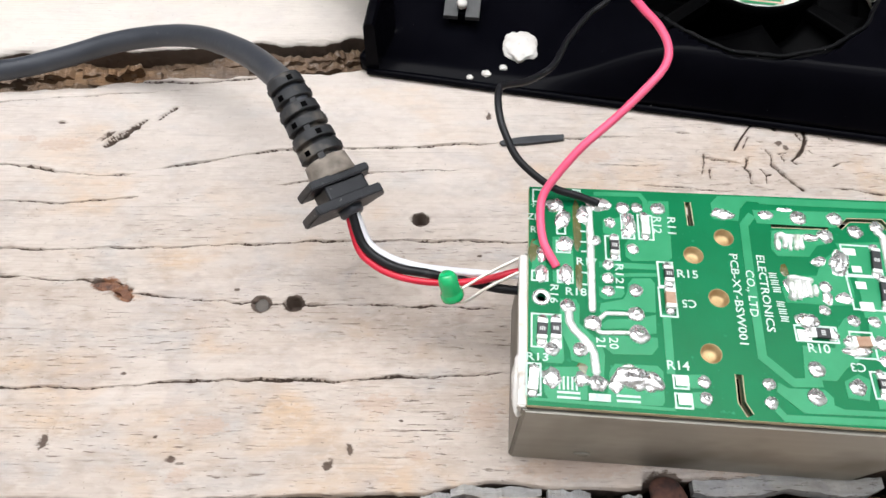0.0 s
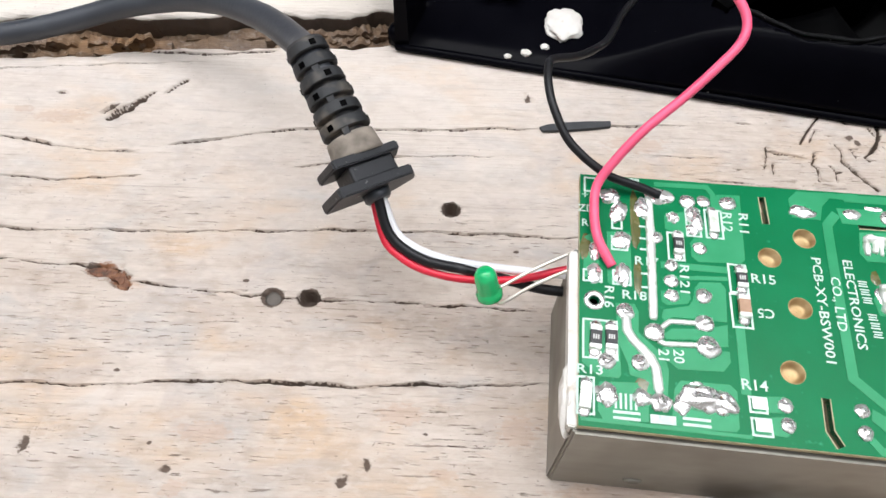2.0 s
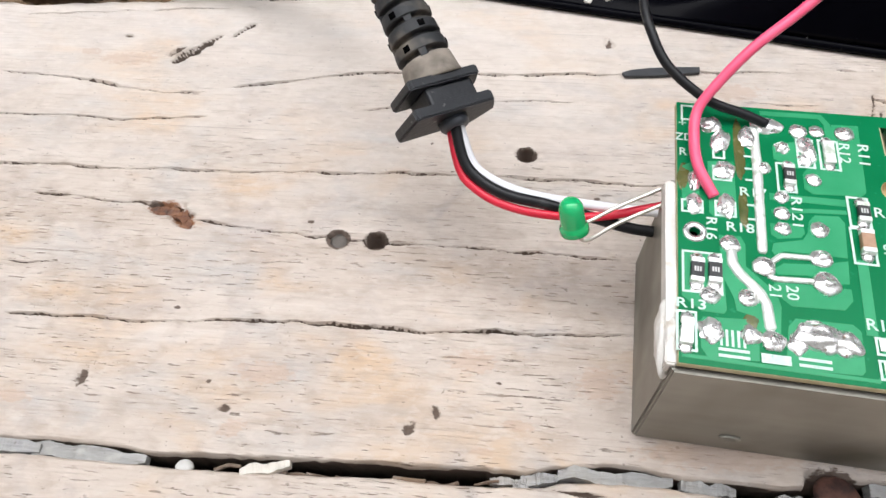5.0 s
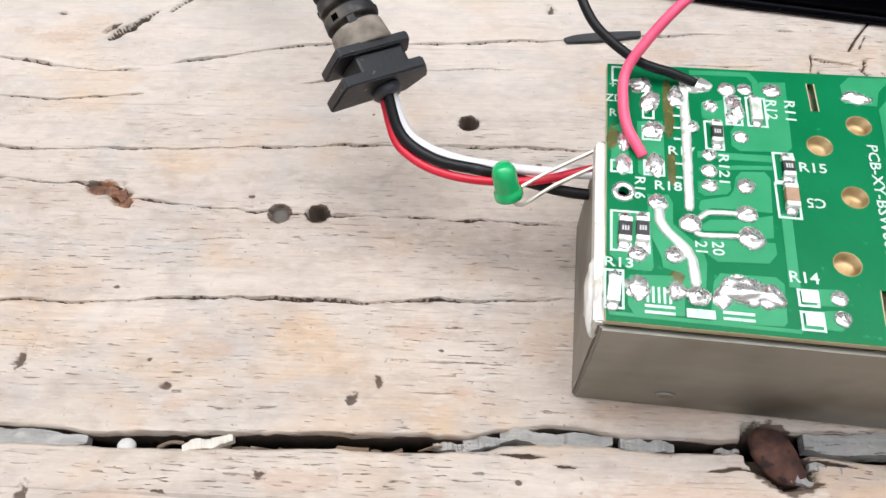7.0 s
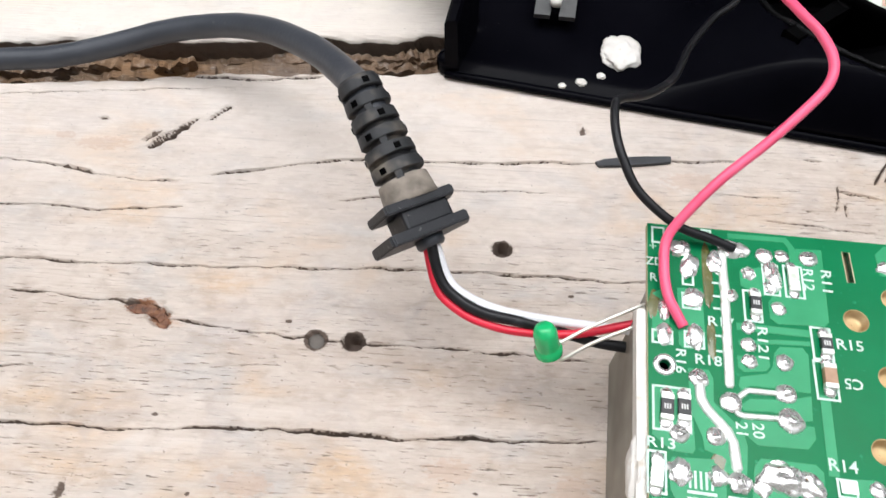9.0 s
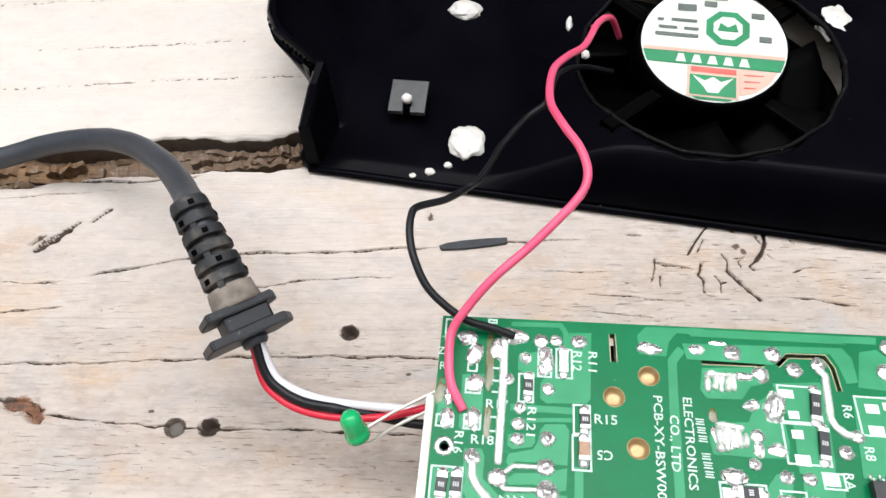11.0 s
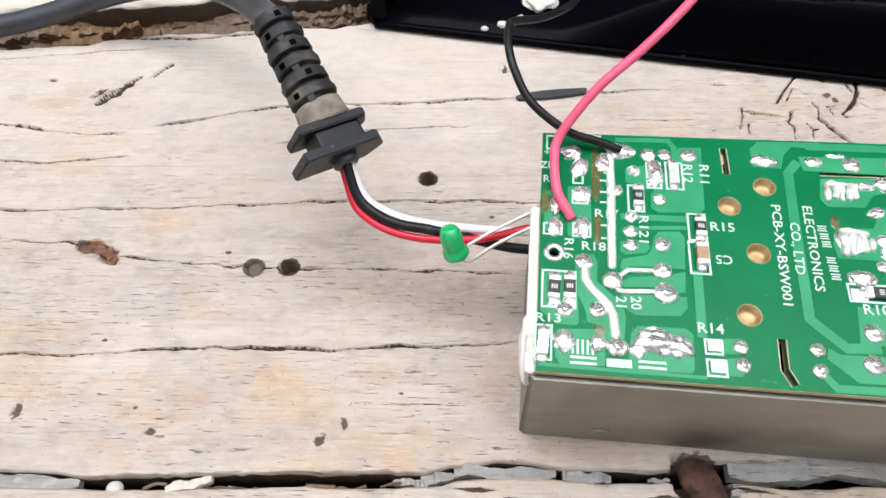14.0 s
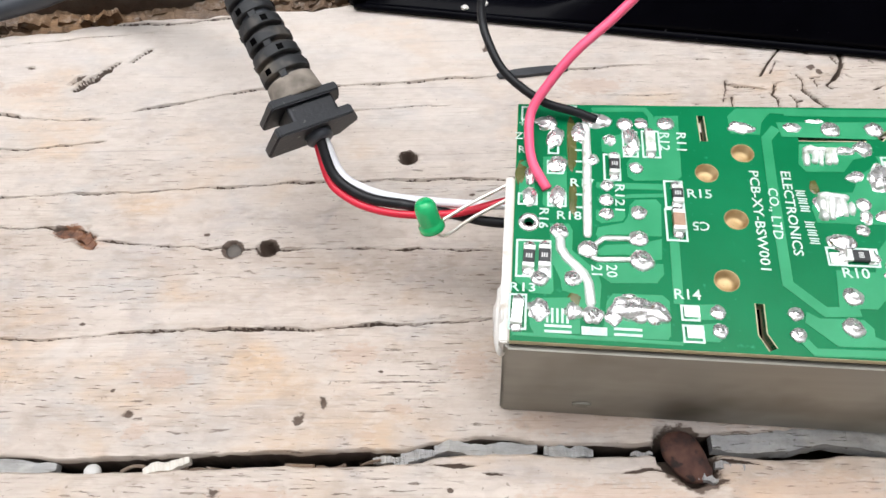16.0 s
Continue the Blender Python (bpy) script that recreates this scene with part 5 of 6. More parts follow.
# ---- the metal shield under the board ----
b = bmesh.new()
prism(b, [(-0.6, 0.0), (56.5, 0.0), (62.5, TOP - 1.05), (-0.6, TOP - 1.05)], -0.1, 0.8, Matrix.Translation((0, 0.2, 0)) @ pose(0, 0, 0, 90, 0, 0))
bmesh.ops.bevel(b, geom=[e for e in b.edges], offset=0.45, segments=3, affect="EDGES")
shield = part("shield_front", b, STEEL, module, "brushed grey metal shield plate with a slanted end", False)
b = bmesh.new()
prism(b, [(-0.55, 0.0), (27.0, 0.0), (25.6, TOP - 1.1), (-0.55, TOP - 1.1)], -0.55, 0.45, Matrix.Translation((-0.15, 0.2, 0)) @ pose(0, 0, 0, 90, 0, 90))
bmesh.ops.bevel(b, geom=[e for e in b.edges], offset=0.25, segments=2, affect="EDGES")
part("shield_side", b, STEEL, module, "brushed grey metal side plate")
b = bmesh.new()
prism(b, [(0, 0), (26.0, 0.0), (25.0, 2.6), (18.0, 2.3), (8.0, 2.7), (0, 2.5)], -0.9, 0.35, Matrix.Translation((-0.4, 0.0, TOP - 3.1)) @ pose(0, 0, 0, 90, 0, 90))
bmesh.ops.bevel(b, geom=[e for e in b.edges], offset=0.2, segments=2, affect="EDGES")
part("edge_strip", b, SILICONE, module, "off-white insulating strip along the board edge")
b = bmesh.new()
bmesh.ops.create_icosphere(b, subdivisions=4, radius=1.0)
for v in b.verts:
    n = 0.35 * noise.noise(v.co * 1.7) + 0.15 * noise.noise(v.co * 4)
    v.co = Vector((-0.9 + v.co.x * 1.15 * (1 + n), 4.6 + v.co.y * 4.6 * (1 + 0.5 * n) - 0.5, TOP - 2.0 + v.co.z * 1.9 * (1 + n) - 0.35 * max(0, 2 - v.co.y * 4.6 - 2)))
part("glue", b, SILICONE, module, "smear of white glue at the board corner", True)
# punched rivet tab in the shield
b = bmesh.new()
lathe(b, [(1.5, 0), (1.35, 0.35), (0.9, 0.5), (0.7, 0.1), (0.1, 0.0)], 20, m=Matrix.Translation((10.9, -0.55, 5.0)) @ pose(0, 0, 0, 90, 0, 0) @ Matrix.Diagonal((0.95, 0.5, 1, 1)))
part("rivet", b, STEEL, module, "small punched tab", True)
# dark bulk of the components that hang under the board
for x0, x1, y0, y1, z0, bev in ((4, 30, 7, 33, 1.0, 1.0), (34, 58, 3, 34, 0.4, 1.5), (60, 84, 2.5, 34, 0.3, 3.0)):
    b = bmesh.new()
    block(b, x0, x1, y0, y1, z0, TOP - 1.6, bev, 3)
    part("component", b, CHIP_BLACK, module, "dark component under the board")
for x in (3.0, 30.0):
    b = bmesh.new()
    block(b, x, x + 2, 30, 36, 0.0, TOP - 1.6, 0.3, 1)
    part("foot", b, STEEL, module)

# the green light-emitting diode on its two leads
led_path = smooth_path([(30.75, -7.6, 17.1), (30.1, -6.7, 19.6), (29.6, -5.8, 21.6)], 10)
inv = module.matrix_basis.inverted()


def local(path):
    return [(inv @ (Vector(p) * MM)) / MM for p in path]


b = bmesh.new()
lp = local(led_path)
k = len(lp)
prof = [1.95 if i <= 3 else 1.66 if i < k * 0.62 else 1.66 * math.sqrt(max(0.02, 1 - ((i - k * 0.62) / (k * 0.40)) ** 2)) for i in range(k)]
tube(b, lp, prof, 24)
led = part("indicator_led", b, LED_GREEN, module, "small green light-emitting diode, unlit", True)
for pts in ([(30.4, -6.9, 17.3), (31.8, -6.3, 16.9), (36.5, -3.7, 17.8), (43.5, -0.6, 19.2), (46.0, 0.2, 19.6)], [(31.0, -8.0, 17.0), (31.9, -7.9, 15.6), (33.0, -7.7, 15.6), (36.6, -6.0, 17.3), (41.8, -4.2, 19.3), (46.0, -3.0, 20.4)]):
    b = bmesh.new()
    tube(b, smooth_path(local(pts), 6), 0.28, 8)
    part("lead", b, LEAD, led, "thin tinned wire lead", True)


# ---- the power cord with its ribbed strain relief and three cores ----
cord = empty("power_cable", -79.2, 55.4, 0, 0, label="dusty black power cord with ribbed strain relief and three cores", category="power cable")
cinv = cord.matrix_basis.inverted()


def cord_local(path):
    return [(cinv @ (Vector(p) * MM)) / MM for p in path]


b = bmesh.new()
cable = smooth_path([(-190, 40, 2.7), (-150, 48, 2.7), (-110, 53.6, 2.7), (-80.0, 56.2, 3.2), (-67.7, 56.7, 4.2), (-55.6, 58.5, 6.2), (-43.1, 59.6, 9.6), (-29.8, 56.9, 14.0), (-18.7, 50.4, 19.0), (-8.0, 40.2, 24.4), (-0.2, 29.4, 29.3), (2.4, 24.6, 31.6), (4.6, 21.0, 30.6)], 8)
tube(b, cord_local(cable), 2.4, 20, 0.93, 0.03)
part("sheath", b, RUBBER, cord, "dark grey rubber cable", True)

# axis of the boot
A0, A1 = Vector((1.8, 25.6, 32.4)), Vector((13.2, 6.7, 22.3))
ax = (A1 - A0).normalized()
sx = Vector((0.73, 0.65, -0.23))
sx = (sx - ax * sx.dot(ax)).normalized()
sy = ax.cross(sx)
boot_m = Matrix((( sx.x, sy.x, ax.x, A0.x), (sx.y, sy.y, ax.y, A0.y), (sx.z, sy.z, ax.z, A0.z), (0, 0, 0, 1)))
total = (A1 - A0).length


def in_boot(b):
    bmesh.ops.transform(b, matrix=Matrix.Translation(-Vector((-79.2, 55.4, 0))) @ boot_m, verts=b.verts)
    return b


b = bmesh.new()
prof, z = [(2.3, -0.4), (2.95, -0.3), (3.1, 0.1)], 0.0
for i in range(6):
    r = 3.15 + 0.12 * i
    prof += [(r, z + 0.15), (r + 0.12, z + 1.6), (r - 0.05, z + 1.75), (r - 1.0, z + 1.82), (r - 1.0, z + 2.5), (r, z + 2.58)]
    z += 2.6
prof += [(3.0, z - 0.1), (3.0, z + 0.6)]
lathe(b, prof, 44, wobble=0.02)
boot = part("strain_relief", in_boot(b), RUBBER_DUSTY, cord, "ribbed black rubber boot greyed with dust", True)
boot.data.set_sharp_from_angle(angle=radians(35))
# bridges across the grooves, staggered
for i in range(6):
    for q in range(2):
        b = bmesh.new()
        a = math.pi * q + (math.pi / 2 if i % 2 else 0.0) + 0.5
        block(b, 1.9, 3.1 + 0.12 * i, -0.5, 0.5, 2.6 * i + 1.65, 2.6 * i + 2.7, 0.1, 1, pose(0, 0, 0, 0, 0, math.degrees(a)))
        part("rib_bridge", in_boot(b), RUBBER_DUSTY, boot)
# near-black blocks on the ribs: shade of small square windows, as colour
for i in range(6):
    for q in range(3):
        b = bmesh.new()
        a = 2.09 * q + (0.9 if i % 2 else 0.0) - 0.4
        block(b, 2.6, 3.34 + 0.12 * i, -0.45, 0.45, 2.6 * i + 0.55, 2.6 * i + 1.35, 0.05, 1, pose(0, 0, 0, 0, 0, math.degrees(a)))
        part("rib_shade", in_boot(b), BLACK_FAN, boot, "near-black block painted as the shade of a rib window")
b = bmesh.new()
lathe(b, [(3.2, 15.4), (3.75, 15.6), (3.85, 16.4), (4.05, 18.2), (4.3, 19.1), (3.0, 19.2)], 40, wobble=0.03)
part("collar", in_boot(b), DUST_RUBBER, boot, "collar caked with pale tan dust", True)
for nm, z0, z1, w, d, cut in (("flange", 18.9, 20.3, 6.3, 3.7, 1.4), ("flange", 23.0, 24.6, 7.4, 3.9, 2.2)):
    b = bmesh.new()
    prism(b, [(-w, -d + 0.3), (-w + 0.4, -d), (w - cut, -d), (w, 0.0), (w - cut, d), (-w + 0.4, d), (-w, d - 0.3)], z0, z1)
    bmesh.ops.bevel(b, geom=[e for e in b.edges], offset=0.22, segments=2, affect="EDGES")
    part(nm, in_boot(b), FLANGE_RUBBER, boot, "square-cut rubber flange")
b = bmesh.new()
block(b, -3.9, 3.9, -2.9, 2.9, 20.1, 23.2, 0.5, 2)
part("neck", in_boot(b), FLANGE_RUBBER, boot, "neck between the two flanges")
b = bmesh.new()
lathe(b, [(2.2, 24.4), (2.15, 25.6), (1.8, 26.0), (0.5, 25.9)], 20, wobble=0.05)
part("sleeve_end", in_boot(b), RUBBER, boot, "cut end of the cable sleeve", True)

END = A0 + ax * 25.2
for nm, mat, pts, r, lab in (
        ("red_core", WIRE_RED, [END + Vector((-0.7, 0.2, -0.5)), (14.7, 1.2, 17.9), (17.0, -1.1, 16.7), (20.8, -3.0, 16.0), (26.5, -4.1, 15.6), (34.1, -4.0, 15.6), (41.2, -2.6, 16.4), (47, -1.5, 17)], 0.62, "red insulated core"),
        ("black_core", WIRE_BLACK, [END + Vector((0.1, -0.2, 0.1)), (15.3, 1.9, 19.0), (17.6, -0.3, 17.7), (21.6, -2.2, 17.0), (27.2, -3.0, 16.4), (33.9, -3.6, 14.6), (39.3, -4.2, 13.4), (47, -4.6, 13)], 0.8, "black insulated core"),
        ("white_core", WIRE_WHITE, [END + Vector((0.6, 0.2, -0.2)), (16.4, 2.0, 18.6), (19.2, 0.0, 17.5), (23.4, -1.4, 16.8), (28.8, -2.2, 16.4), (37.6, -2.7, 15.8), (42, -3.0, 16.0), (47, -4.0, 16)], 0.7, "white insulated core")):
    b = bmesh.new()
    tube(b, cord_local(smooth_path(pts, 8)), r, 14)
    part(nm, b, mat, cord, lab, True)

# ---- fan wires soldered to the board ----
for nm, mat, pts, r, lab in (
        ("black_wire", WIRE_BLACK, [(54.6, 5.6, 25.0), (51.5, 6.4, 25.9), (46.7, 7.6, 27.0), (41.6, 11.3, 29.0), (39.2, 15.6, 31.0), (38.3, 19.6, 32.0), (38.4, 23.4, 32.2), (39.4, 25.6, 31.6), (44.1, 29.3, 29.0), (49.0, 35.6, 26.0), (51.6, 41.5, 24.0), (53.6, 46.3, 23.2), (58.6, 54.3, 22.4), (63.0, 58.8, 22.6), (65.6, 66.8, 22.0), (72, 76, 16), (80, 80, 11)], 0.64, "thin black wire from the board to the fan"),
        ("red_wire", WIRE_PINK, [(46.9, -6.3, 24.6), (45.9, -4.5, 25.2), (45.0, -2.4, 25.7), (44.7, 1.0, 26.2), (45.1, 5.0, 27.5), (47.3, 7.6, 30.0), (51.2, 11.0, 33.0), (56.7, 15.4, 35.0), (61.3, 19.4, 37.0), (64.7, 23.0, 38.5), (65.7, 26.4, 39.5), (64.8, 30.8, 40.0), (62.6, 35.6, 40.0), (61.0, 42.1, 39.0), (62.3, 51.6, 37.0), (65.8, 58.8, 34.0), (69.8, 65.2, 31.0), (74.0, 75.8, 28.0), (78.5, 84.5, 22.0), (82, 88, 14)], 0.69, "bright faded-red wire from the board to the fan")):
    b = bmesh.new()
    tube(b, smooth_path(pts, 8), r, 14)
    tagged(part(nm, b, mat, None, "", True), lab, "wire", "fan wires")

# ---- the black plastic case with the fan ----
case = empty("plastic_case", 12.5, 60.5, 0, -8.7, label="black plastic equipment case half with a rough round fan opening", category="plastic case")
FX, FY, FR = 84.2, 33.6, 28.3


def crest(lx):
    t = np.clip((lx - 36) / 34, 0, 1)
    return 2.3 + 10.7 * t * t * (3 - 2 * t)


gx, gy = np.arange(-16, 170.1, 1.0), np.concatenate([np.arange(-0.5, 6, 0.5), np.arange(6, 96, 1.0)])
LX, LY = np.meshgrid(gx, gy, indexing="ij")
rise = np.clip((LY + 0.5) / (3.2 + 0.3 * crest(LX)), 0, 1)
LZ = 1.6 + (crest(LX) - 1.6) * np.sin(rise * math.pi / 2) + 0.06 * np.clip(LY, 0, 40) + 0.12 * value_noise(LX / 14, LY / 14, 90)
ang = np.arctan2(LY - FY, LX - FX)
rad = np.hypot(LX - FX, LY - FY)
rim = FR + 0.4 * value_noise(ang * 5 + 20, ang * 0, 91) + 0.2 * value_noise(ang * 17 + 60, ang * 0, 92)
inside = rad < rim
ny = len(gy)
LEAN = -0.022 * LX * np.clip(1 - LY / 22, 0, 1)
LX2 = np.where(inside, FX + (LX - FX) * rim / np.maximum(rad, 0.1), LX)
LY2 = np.where(inside, FY + (LY - FY) * rim / np.maximum(rad, 0.1), LY)
rise2 = np.clip((LY2 + 0.5) / (3.2 + 0.3 * crest(LX2)), 0, 1)
LZ2 = np.where(inside, 1.6 + (crest(LX2) - 1.6) * np.sin(rise2 * math.pi / 2) + 0.06 * np.clip(LY2, 0, 40), LZ)
faces = []
for i in range(len(gx) - 1):
    for j in range(ny - 1):
        q = ((i, j), (i + 1, j), (i + 1, j + 1), (i, j + 1))
        if all(inside[c] for c in q) or gx[i + 1] <= np.interp(gy[j], [11.0, 15.0, 20.0, 26.0, 34.0, 95.0], [0.0, -3.5, -10.0, -13.5, -15.5, -16.0]):
            continue
        faces.append(tuple(a * ny + c for a, c in q))
SIDE = np.interp(LY2, [-0.4, 2.2, 6.5, 11.0, 15.0, 20.0, 26.0, 34.0, 95.0], [0.0, 0.4, 1.2, 1.8, -3.5, -10.0, -13.5, -15.5, -16.5])
climb = np.where(LY2 > 11.0, np.clip((3.5 - LX2) / np.maximum(3.5 - SIDE, 2.0), 0, 1), 0.0)
LZ2 = LZ2 + (20.4 - LZ2) * climb ** 1.5
LX2 = np.where(LY2 > 11.0, np.maximum(LX2, SIDE), LX2)
shell = from_arrays("shell", np.stack([LX2, LY2 + LEAN, LZ2], -1).reshape(-1, 3), faces, BLACK_CASE, case, "glossy black moulded shell", True)
bm = bmesh.new()
bm.from_mesh(shell.data)
bmesh.ops.delete(bm, geom=[v for v in bm.verts if not v.link_faces], context="VERTS")
bm.to_mesh(shell.data)
bm.free()
sol = shell.modifiers.new("thickness", "SOLIDIFY")
sol.thickness, sol.offset = 1.6 * MM, -1
# rolled lower edge along the front
b = bmesh.new()
tube(b, smooth_path([(-0.8, -0.6, 0.9), (40, -1.58, 0.9), (90, -2.58, 0.9), (168, -4.3, 0.9)], 10), 0.85, 10)
part("front_edge", b, BLACK_CASE, case, "rounded lower edge", True)
# melted rim of the opening
b = bmesh.new()
path = []
for k in range(97):
    a = 2 * math.pi * k / 96
    r = FR + 0.4 * float(value_noise(np.array([a * 5 + 20 if a < math.pi else (a - 2 * math.pi) * 5 + 20]), np.zeros(1), 91)[0])
    lx, ly = FX + r * math.cos(a), FY + r * math.sin(a)
    s = min(1, max(0, (ly + 0.5) / (3.2 + 0.3 * float(crest(lx)))))
    path.append(Vector((lx, ly, 1.6 + (float(crest(lx)) - 1.6) * math.sin(s * math.pi / 2) + 0.06 * min(40, max(0, ly)))))
tube(b, path, 0.5, 8, 1.0, 0.8)
part("melted_rim", b, MELTED, case, "rough melted rim of the opening", True)
# side wall, stepping out towards the back
b = bmesh.new()
plan = [(0.0, -0.4), (0.4, 2.2), (1.2, 6.5), (1.8, 11.0), (-3.5, 15.0), (-10.0, 20.0), (-13.5, 26.0), (-15.5, 34.0), (-16.5, 95.0)]
high = [14.5, 16.4, 20.0, 22.0, 22.4, 22.4, 22.4, 22.4, 22.4]
rows = []
low = [0.3, 0.3, 0.3, 4.0, 19.5, 20.6, 20.6, 20.6, 20.6]
for (x, y), h, lo in zip(plan, high, low):
    rows.append([b.verts.new((x + 1.9, y + 0.3, lo + 0.3)), b.verts.new((x + 1.6, y + 0.3, h - 0.9)), b.verts.new((x + 1.1, y + 0.2, h)), b.verts.new((x - 0.3, y, h)), b.verts.new((x - 0.9, y, h - 0.8)), b.verts.new((x - 1.0, y, lo))])
for a, c in zip(rows, rows[1:]):
    for k in range(6):
        b.faces.new((a[k], a[(k + 1) % 6], c[(k + 1) % 6], c[k]))
b.faces.new(rows[0][::-1])
b.faces.new(rows[-1])
part("side_wall", b, BLACK_CASE, case, "black side wall with a worn shiny edge", False)
b = bmesh.new()
lathe(b, [(1.8, 0.05), (2.2, 0.6), (2.1, 3.2), (1.6, 4.2), (0.4, 4.4)], 18, (-0.9, 1.8), 0.05)
part("corner_foot", b, BLACK_CASE, case, "", True)
b = bmesh.new()
block(b, -16, 170, 95, 97.5, 0.5, 24, 0.6, 2)
part("back_wall", b, BLACK_CASE, case)
b = bmesh.new()
block(b, 168.5, 171, -0.4, 96, 0.5, 24, 0.6, 2)
part("side_wall", b, BLACK_CASE, case)


def white_glue(lx, ly, z, rx, ry, h, seed, name="glue_blob"):
    b = bmesh.new()
    bmesh.ops.create_icosphere(b, subdivisions=4, radius=1.0)
    for v in b.verts:
        n = 0.22 * noise.noise(v.co * 1.8 + Vector((seed, 0, 0))) + 0.12 * noise.noise(v.co * 4.5 + Vector((0, seed, 0)))
        v.co = Vector((lx + v.co.x * rx * (1 + n), ly + v.co.y * ry * (1 + n), z + max(-0.4, v.co.z) * h * (1 + n)))
    return part(name, b, SILICONE, case, "dab of white glue", True)


white_glue(33.4, 10.4, 3.1, 4.1, 4.7, 1.3, 1.0)
white_glue(30.3, 3.6, 2.6, 0.9, 0.8, 0.5, 2.0)
white_glue(26.6, 1.4, 2.3, 1.2, 0.9, 0.5, 3.0)
white_glue(23.0, 0.0, 2.0, 0.75, 0.7, 0.4, 4.0)
white_glue(26.4, 54.2, 5.0, 4.0, 3.4, 1.6, 5.0)
# these three lumps stand in for pale patches round the fan opening
white_glue(112.6, 50.0, 14.2, 4.2, 6.4, 1.6, 6.0)
white_glue(57.4, 33.8, 11.5, 0.9, 1.3, 0.7, 7.0)
white_glue(52.9, 45.5, 10.5, 0.7, 2.4, 0.7, 8.0)
# clip post: a square tab with a slot and a peg
b = bmesh.new()
for x0, x1, y0, y1 in ((-4.2, -0.9, -4.4, 4.4), (0.9, 4.2, -4.4, 4.4), (-0.9, 0.9, -1.4, 4.4)):
    block(b, x0, x1, y0, y1, 0, 1.2, 0, 1, pose(18.6, 19.0, 6.2, 9, 0, 3))
clip = part("clip", b, material("grey_black_clip", [(0.045, 0.045, 0.047), (0.07, 0.07, 0.07)], (300, 300, 300), 0.4, bump=0.3), case, "greyish square clip tab with a slot")
b = bmesh.new()
block(b, 15.6, 21.6, 16.0, 20.5, 2.5, 6.4, 0.4, 2)
part("post", b, BLACK_CASE, case)
b = bmesh.new()
lathe(b, [(1.2, 7.6), (1.25, 8.6), (0.9, 9.1), (0.2, 9.2)], 16, (18.6, 17.0), 0.1)
part("peg", b, SILICONE, case, "white glue on the clip peg", True)

# ---- the fan inside the opening ----
fan = empty("cooling_fan", 12.5, 60.5, 0, -8.7, label="black cooling fan with a round green and white label", category="fan")
b = bmesh.new()
lathe(b, [(33.0, 1.2), (33.0, 3.0), (31.6, 3.0), (31.0, 1.8)], 64, (FX, FY))
lathe(b, [(33, 0.6), (33, 1.1), (2, 1.1), (1, 0.9)], 64, (FX, FY))
part("fan_frame", b, BLACK_FAN, fan, "black fan frame", True)
LABEL_Z = 18.6
LABEL_M = Matrix.Translation((FX - 0.1, FY - 0.5, LABEL_Z)) @ pose(0, 0, 0, 11, 0, 0) @ Matrix.Diagonal((0.92, 0.92, 1, 1))
b = bmesh.new()
lathe(b, [(18.0, -15.0), (18.0, -2.1), (17.6, -0.7), (17.0, -0.2), (0.5, -0.2)], 64, m=LABEL_M)
part("hub", b, BLACK_FAN, fan, "black fan hub", True)
for k in range(7):
    b = bmesh.new()
    a0 = 2 * math.pi * k / 7
    g = []
    for i in range(7):
        r = 17.5 + i * 1.75
        row = []
        for j in range(5):
            t = j / 4
            a = a0 + (t - 0.5) * 0.7 + 0.02 * i
            row.append(b.verts.new((FX + r * math.cos(a), FY + r * math.sin(a), 3.0 + 8.5 * t)))
        g.append(row)
    for p, q in zip(g, g[1:]):
        for j in range(4):
            b.faces.new((p[j], p[j + 1], q[j + 1], q[j]))
    bl = part("blade", b, BLACK_FAN, fan, "", True)
    s = bl.modifiers.new("thickness", "SOLIDIFY")
    s.thickness = 0.9 * MM
for a in (48, 138, 228, 318):
    b = bmesh.new()
    block(b, 16.5, 31.5, -1.6, 1.6, 11.0, 13.4, 0.4, 2, Matrix.Translation((FX, FY, 0)) @ pose(0, 0, 0, 0, 0, a))
    part("strut", b, BLACK_FAN, fan)


def label_piece(outline, z, mat, name):
    b = bmesh.new()
    prism(b, outline, z, z + 0.05, LABEL_M)
    return part(name, b, mat, fan)


def disc(r, x=0.0, y=0.0, n=48, a0=0.0):
    return [(x + r * math.cos(a0 + 2 * math.pi * k / n), y + r * math.sin(a0 + 2 * math.pi * k / n)) for k in range(n)]


def chord(r, y0, y1, n=14):
    """The part of a disc between two heights."""
    a0, a1 = math.asin(max(-1, y0 / r)), math.asin(min(1, y1 / r))
    right = [(r * math.cos(a0 + (a1 - a0) * k / n), r * math.sin(a0 + (a1 - a0) * k / n)) for k in range(n + 1)]
    return right + [(-x, y) for x, y in right[::-1]]


label_piece(disc(16.8), -0.15, LABEL_PAPER, "label")
label_piece(chord(16.4, -3.4, -2.4), 0.0, LABEL_PEACH, "label_stripe")
label_piece(chord(16.5, -6.8, -3.5), 0.0, LABEL_GREEN, "label_stripe")
for k in range(5):
    label_piece([(-8.6 + 3.6 * k, -6.3), (-6.2 + 3.6 * k, -6.3), (-6.8 + 3.6 * k, -4.0), (-8.0 + 3.6 * k, -4.0)], 0.06, LABEL_PAPER, "label_shape")
label_piece([(6.0, -14.4), (9.5, -13.2), (12.6, -10.4), (14.6, -7.0), (6.0, -7.0)], 0.0, LABEL_PEACH, "label_stripe")
label_piece([(-5.8, -15.6), (5.8, -15.6), (6.0, -7.2), (-5.8, -7.2)], 0.05, LABEL_PEACH, "label_panel")
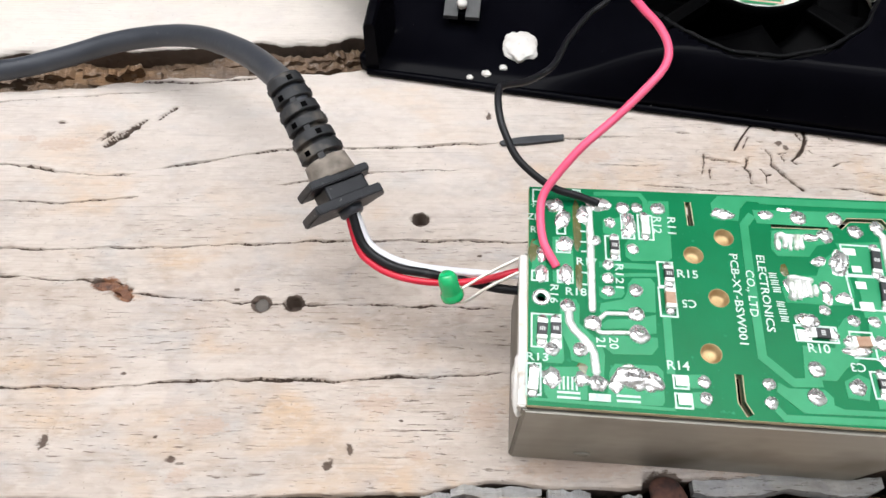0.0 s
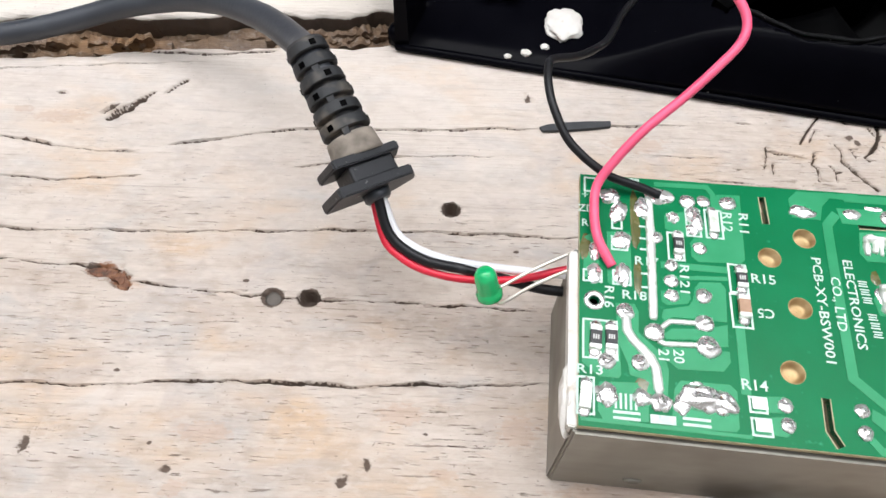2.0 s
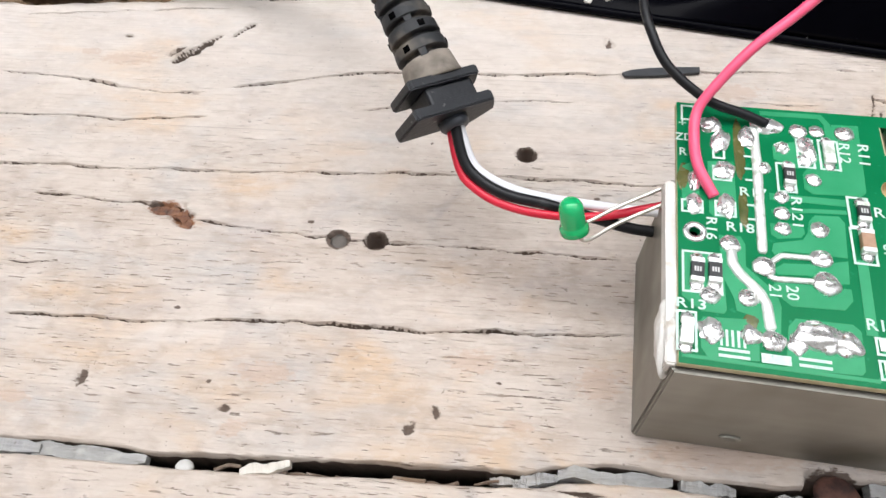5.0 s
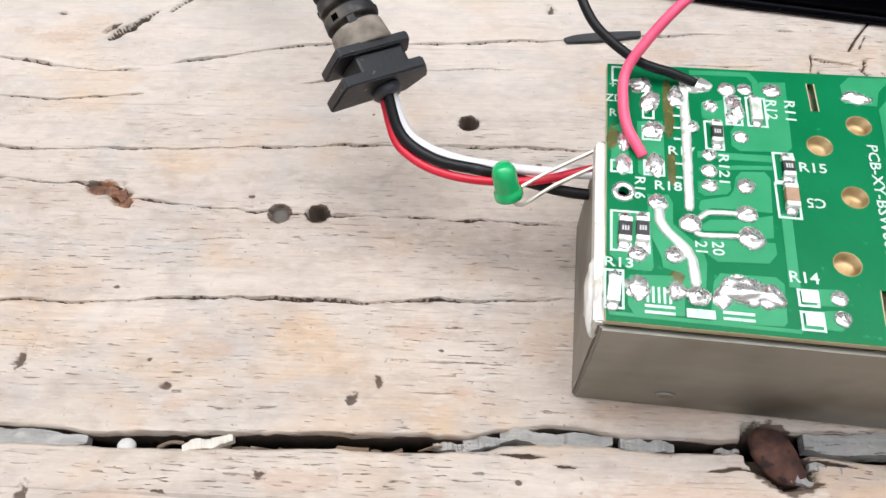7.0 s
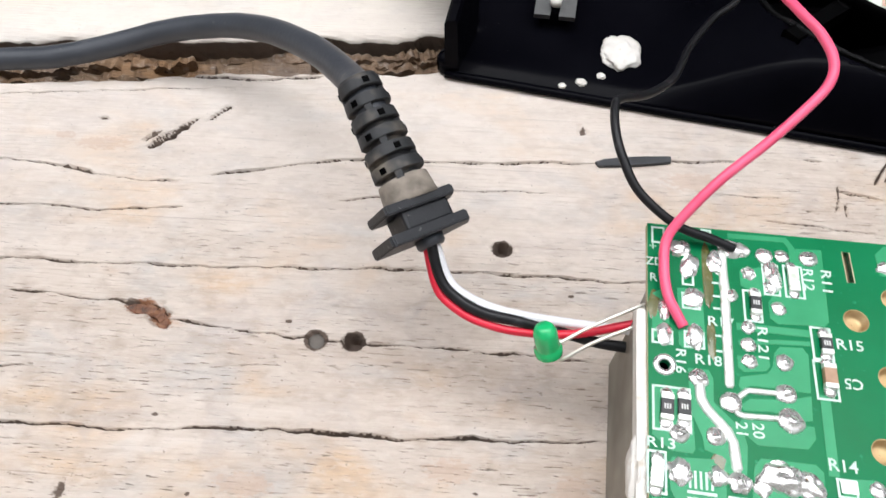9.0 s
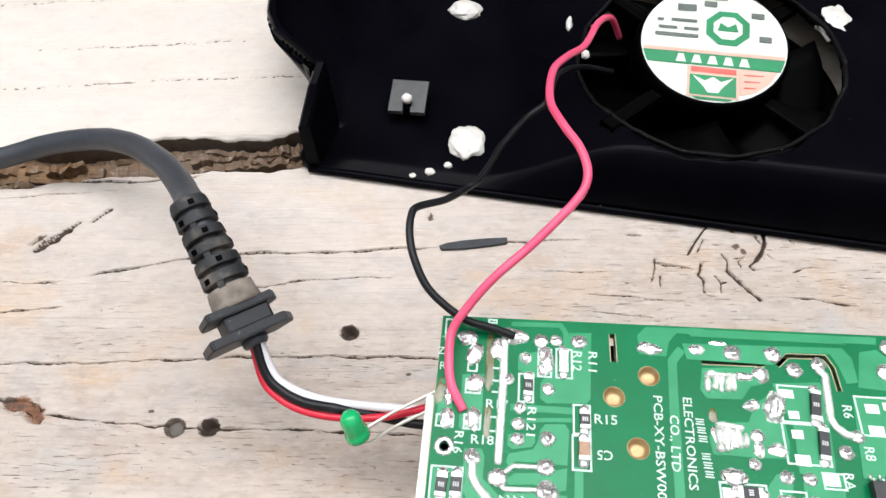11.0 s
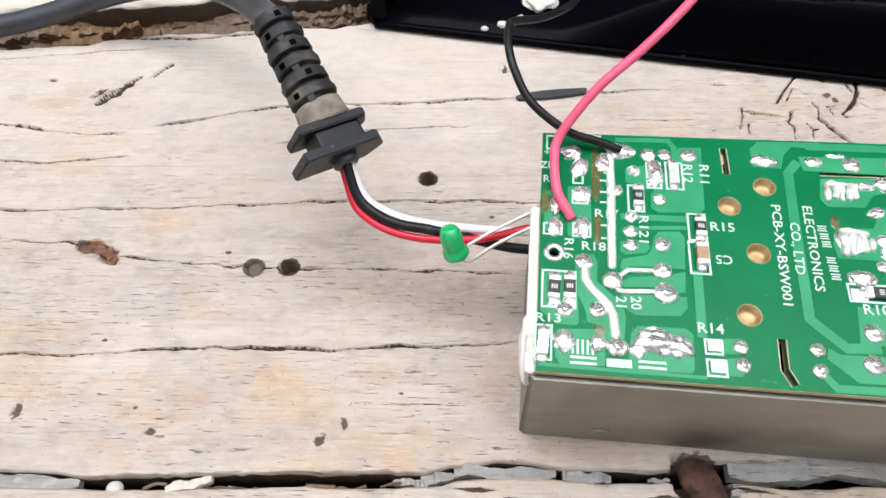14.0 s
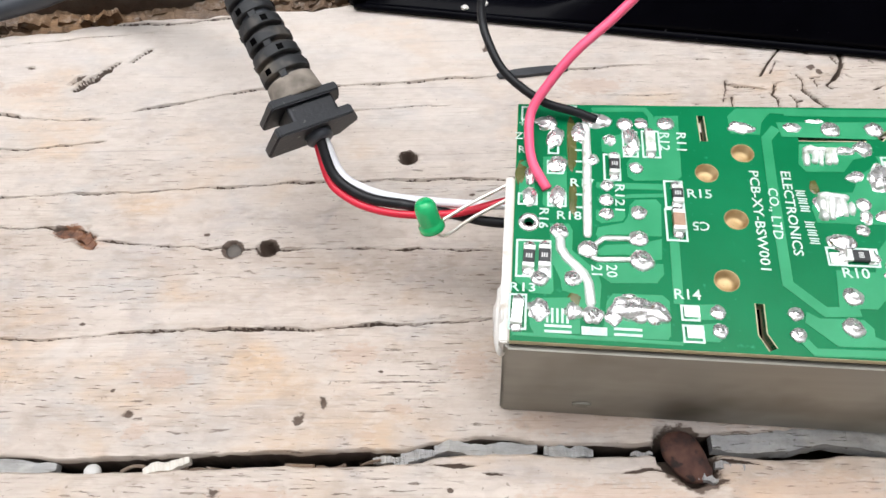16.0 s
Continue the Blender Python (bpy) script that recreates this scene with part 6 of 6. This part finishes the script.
label_piece([(-5.0, -8.9), (5.2, -8.9), (5.2, -7.4), (-5.0, -7.4)], 0.10, LABEL_RED, "label_stripe")
label_piece([(-5.2, -15.2), (5.2, -15.2), (5.2, -9.6), (-5.2, -9.6)], 0.10, LABEL_GREEN, "label_panel")
label_piece([(-4.6, -9.9), (-2.0, -13.0), (-1.2, -14.4), (1.2, -14.4), (2.0, -13.0), (4.6, -9.9), (1.8, -11.2), (0, -10.0), (-1.8, -11.2)], 0.16, LABEL_PAPER, "label_shape")
label_piece([(-3.4, -16.3), (3.4, -16.3), (4.6, -15.75), (-4.6, -15.75)], 0.10, LABEL_GREEN, "label_stripe")
for k in range(3):
    label_piece([(7.0, -12.4 + 1.8 * k), (9.5 + 0.9 * k, -12.2 + 1.8 * k), (9.7 + 0.9 * k, -11.9 + 1.8 * k), (7.0, -12.0 + 1.8 * k)], 0.06, LABEL_RED, "label_stripe")
label_piece(disc(5.4, 3.2, 4.6, 8, 0.39), 0.0, LABEL_GREEN, "label_mark")
label_piece(disc(3.6, 3.2, 4.6, 8, 0.39), 0.06, LABEL_PAPER, "label_mark")
label_piece([(0.8, 3.6), (5.6, 3.6), (5.0, 6.0), (3.2, 4.8), (1.4, 6.0)], 0.12, LABEL_GREEN, "label_mark")
for x0, x1, y0, y1 in ((-13.6, -3.6, 1.0, 2.0), (-12.8, -8.6, 3.2, 4.0), (-7.0, -3.6, 3.2, 4.0), (-13.2, -11.8, 5.4, 6.2), (-10, -4, 5.6, 6.4), (-8.6, -4.2, 9.0, 11.0), (-2.4, 0.6, 10.8, 12.4), (10.4, 13.2, 1.4, 3.0), (8.6, 11.6, 8.2, 9.8), (-4, 3, 13, 14.4)):
    label_piece([(x0, y0), (x1, y0), (x1, y1), (x0, y1)], 0.03, LABEL_INK, "label_bar")

# ---- a dark strip lying on the plank ----
b = bmesh.new()
prism(b, [(42.0, 38.2), (47.0, 38.6), (52.0, 39.3), (55.6, 39.9), (55.7, 41.4), (51.0, 41.0), (46.5, 40.5), (43.2, 40.0), (41.4, 39.2)], 0.02, 0.75)
bmesh.ops.bevel(b, geom=[e for e in b.edges], offset=0.15, segments=1, affect="EDGES")
tagged(part("tape_strip", b, RUBBER_STRIP), "short strip of dark tape lying along a crack", "tape strip")
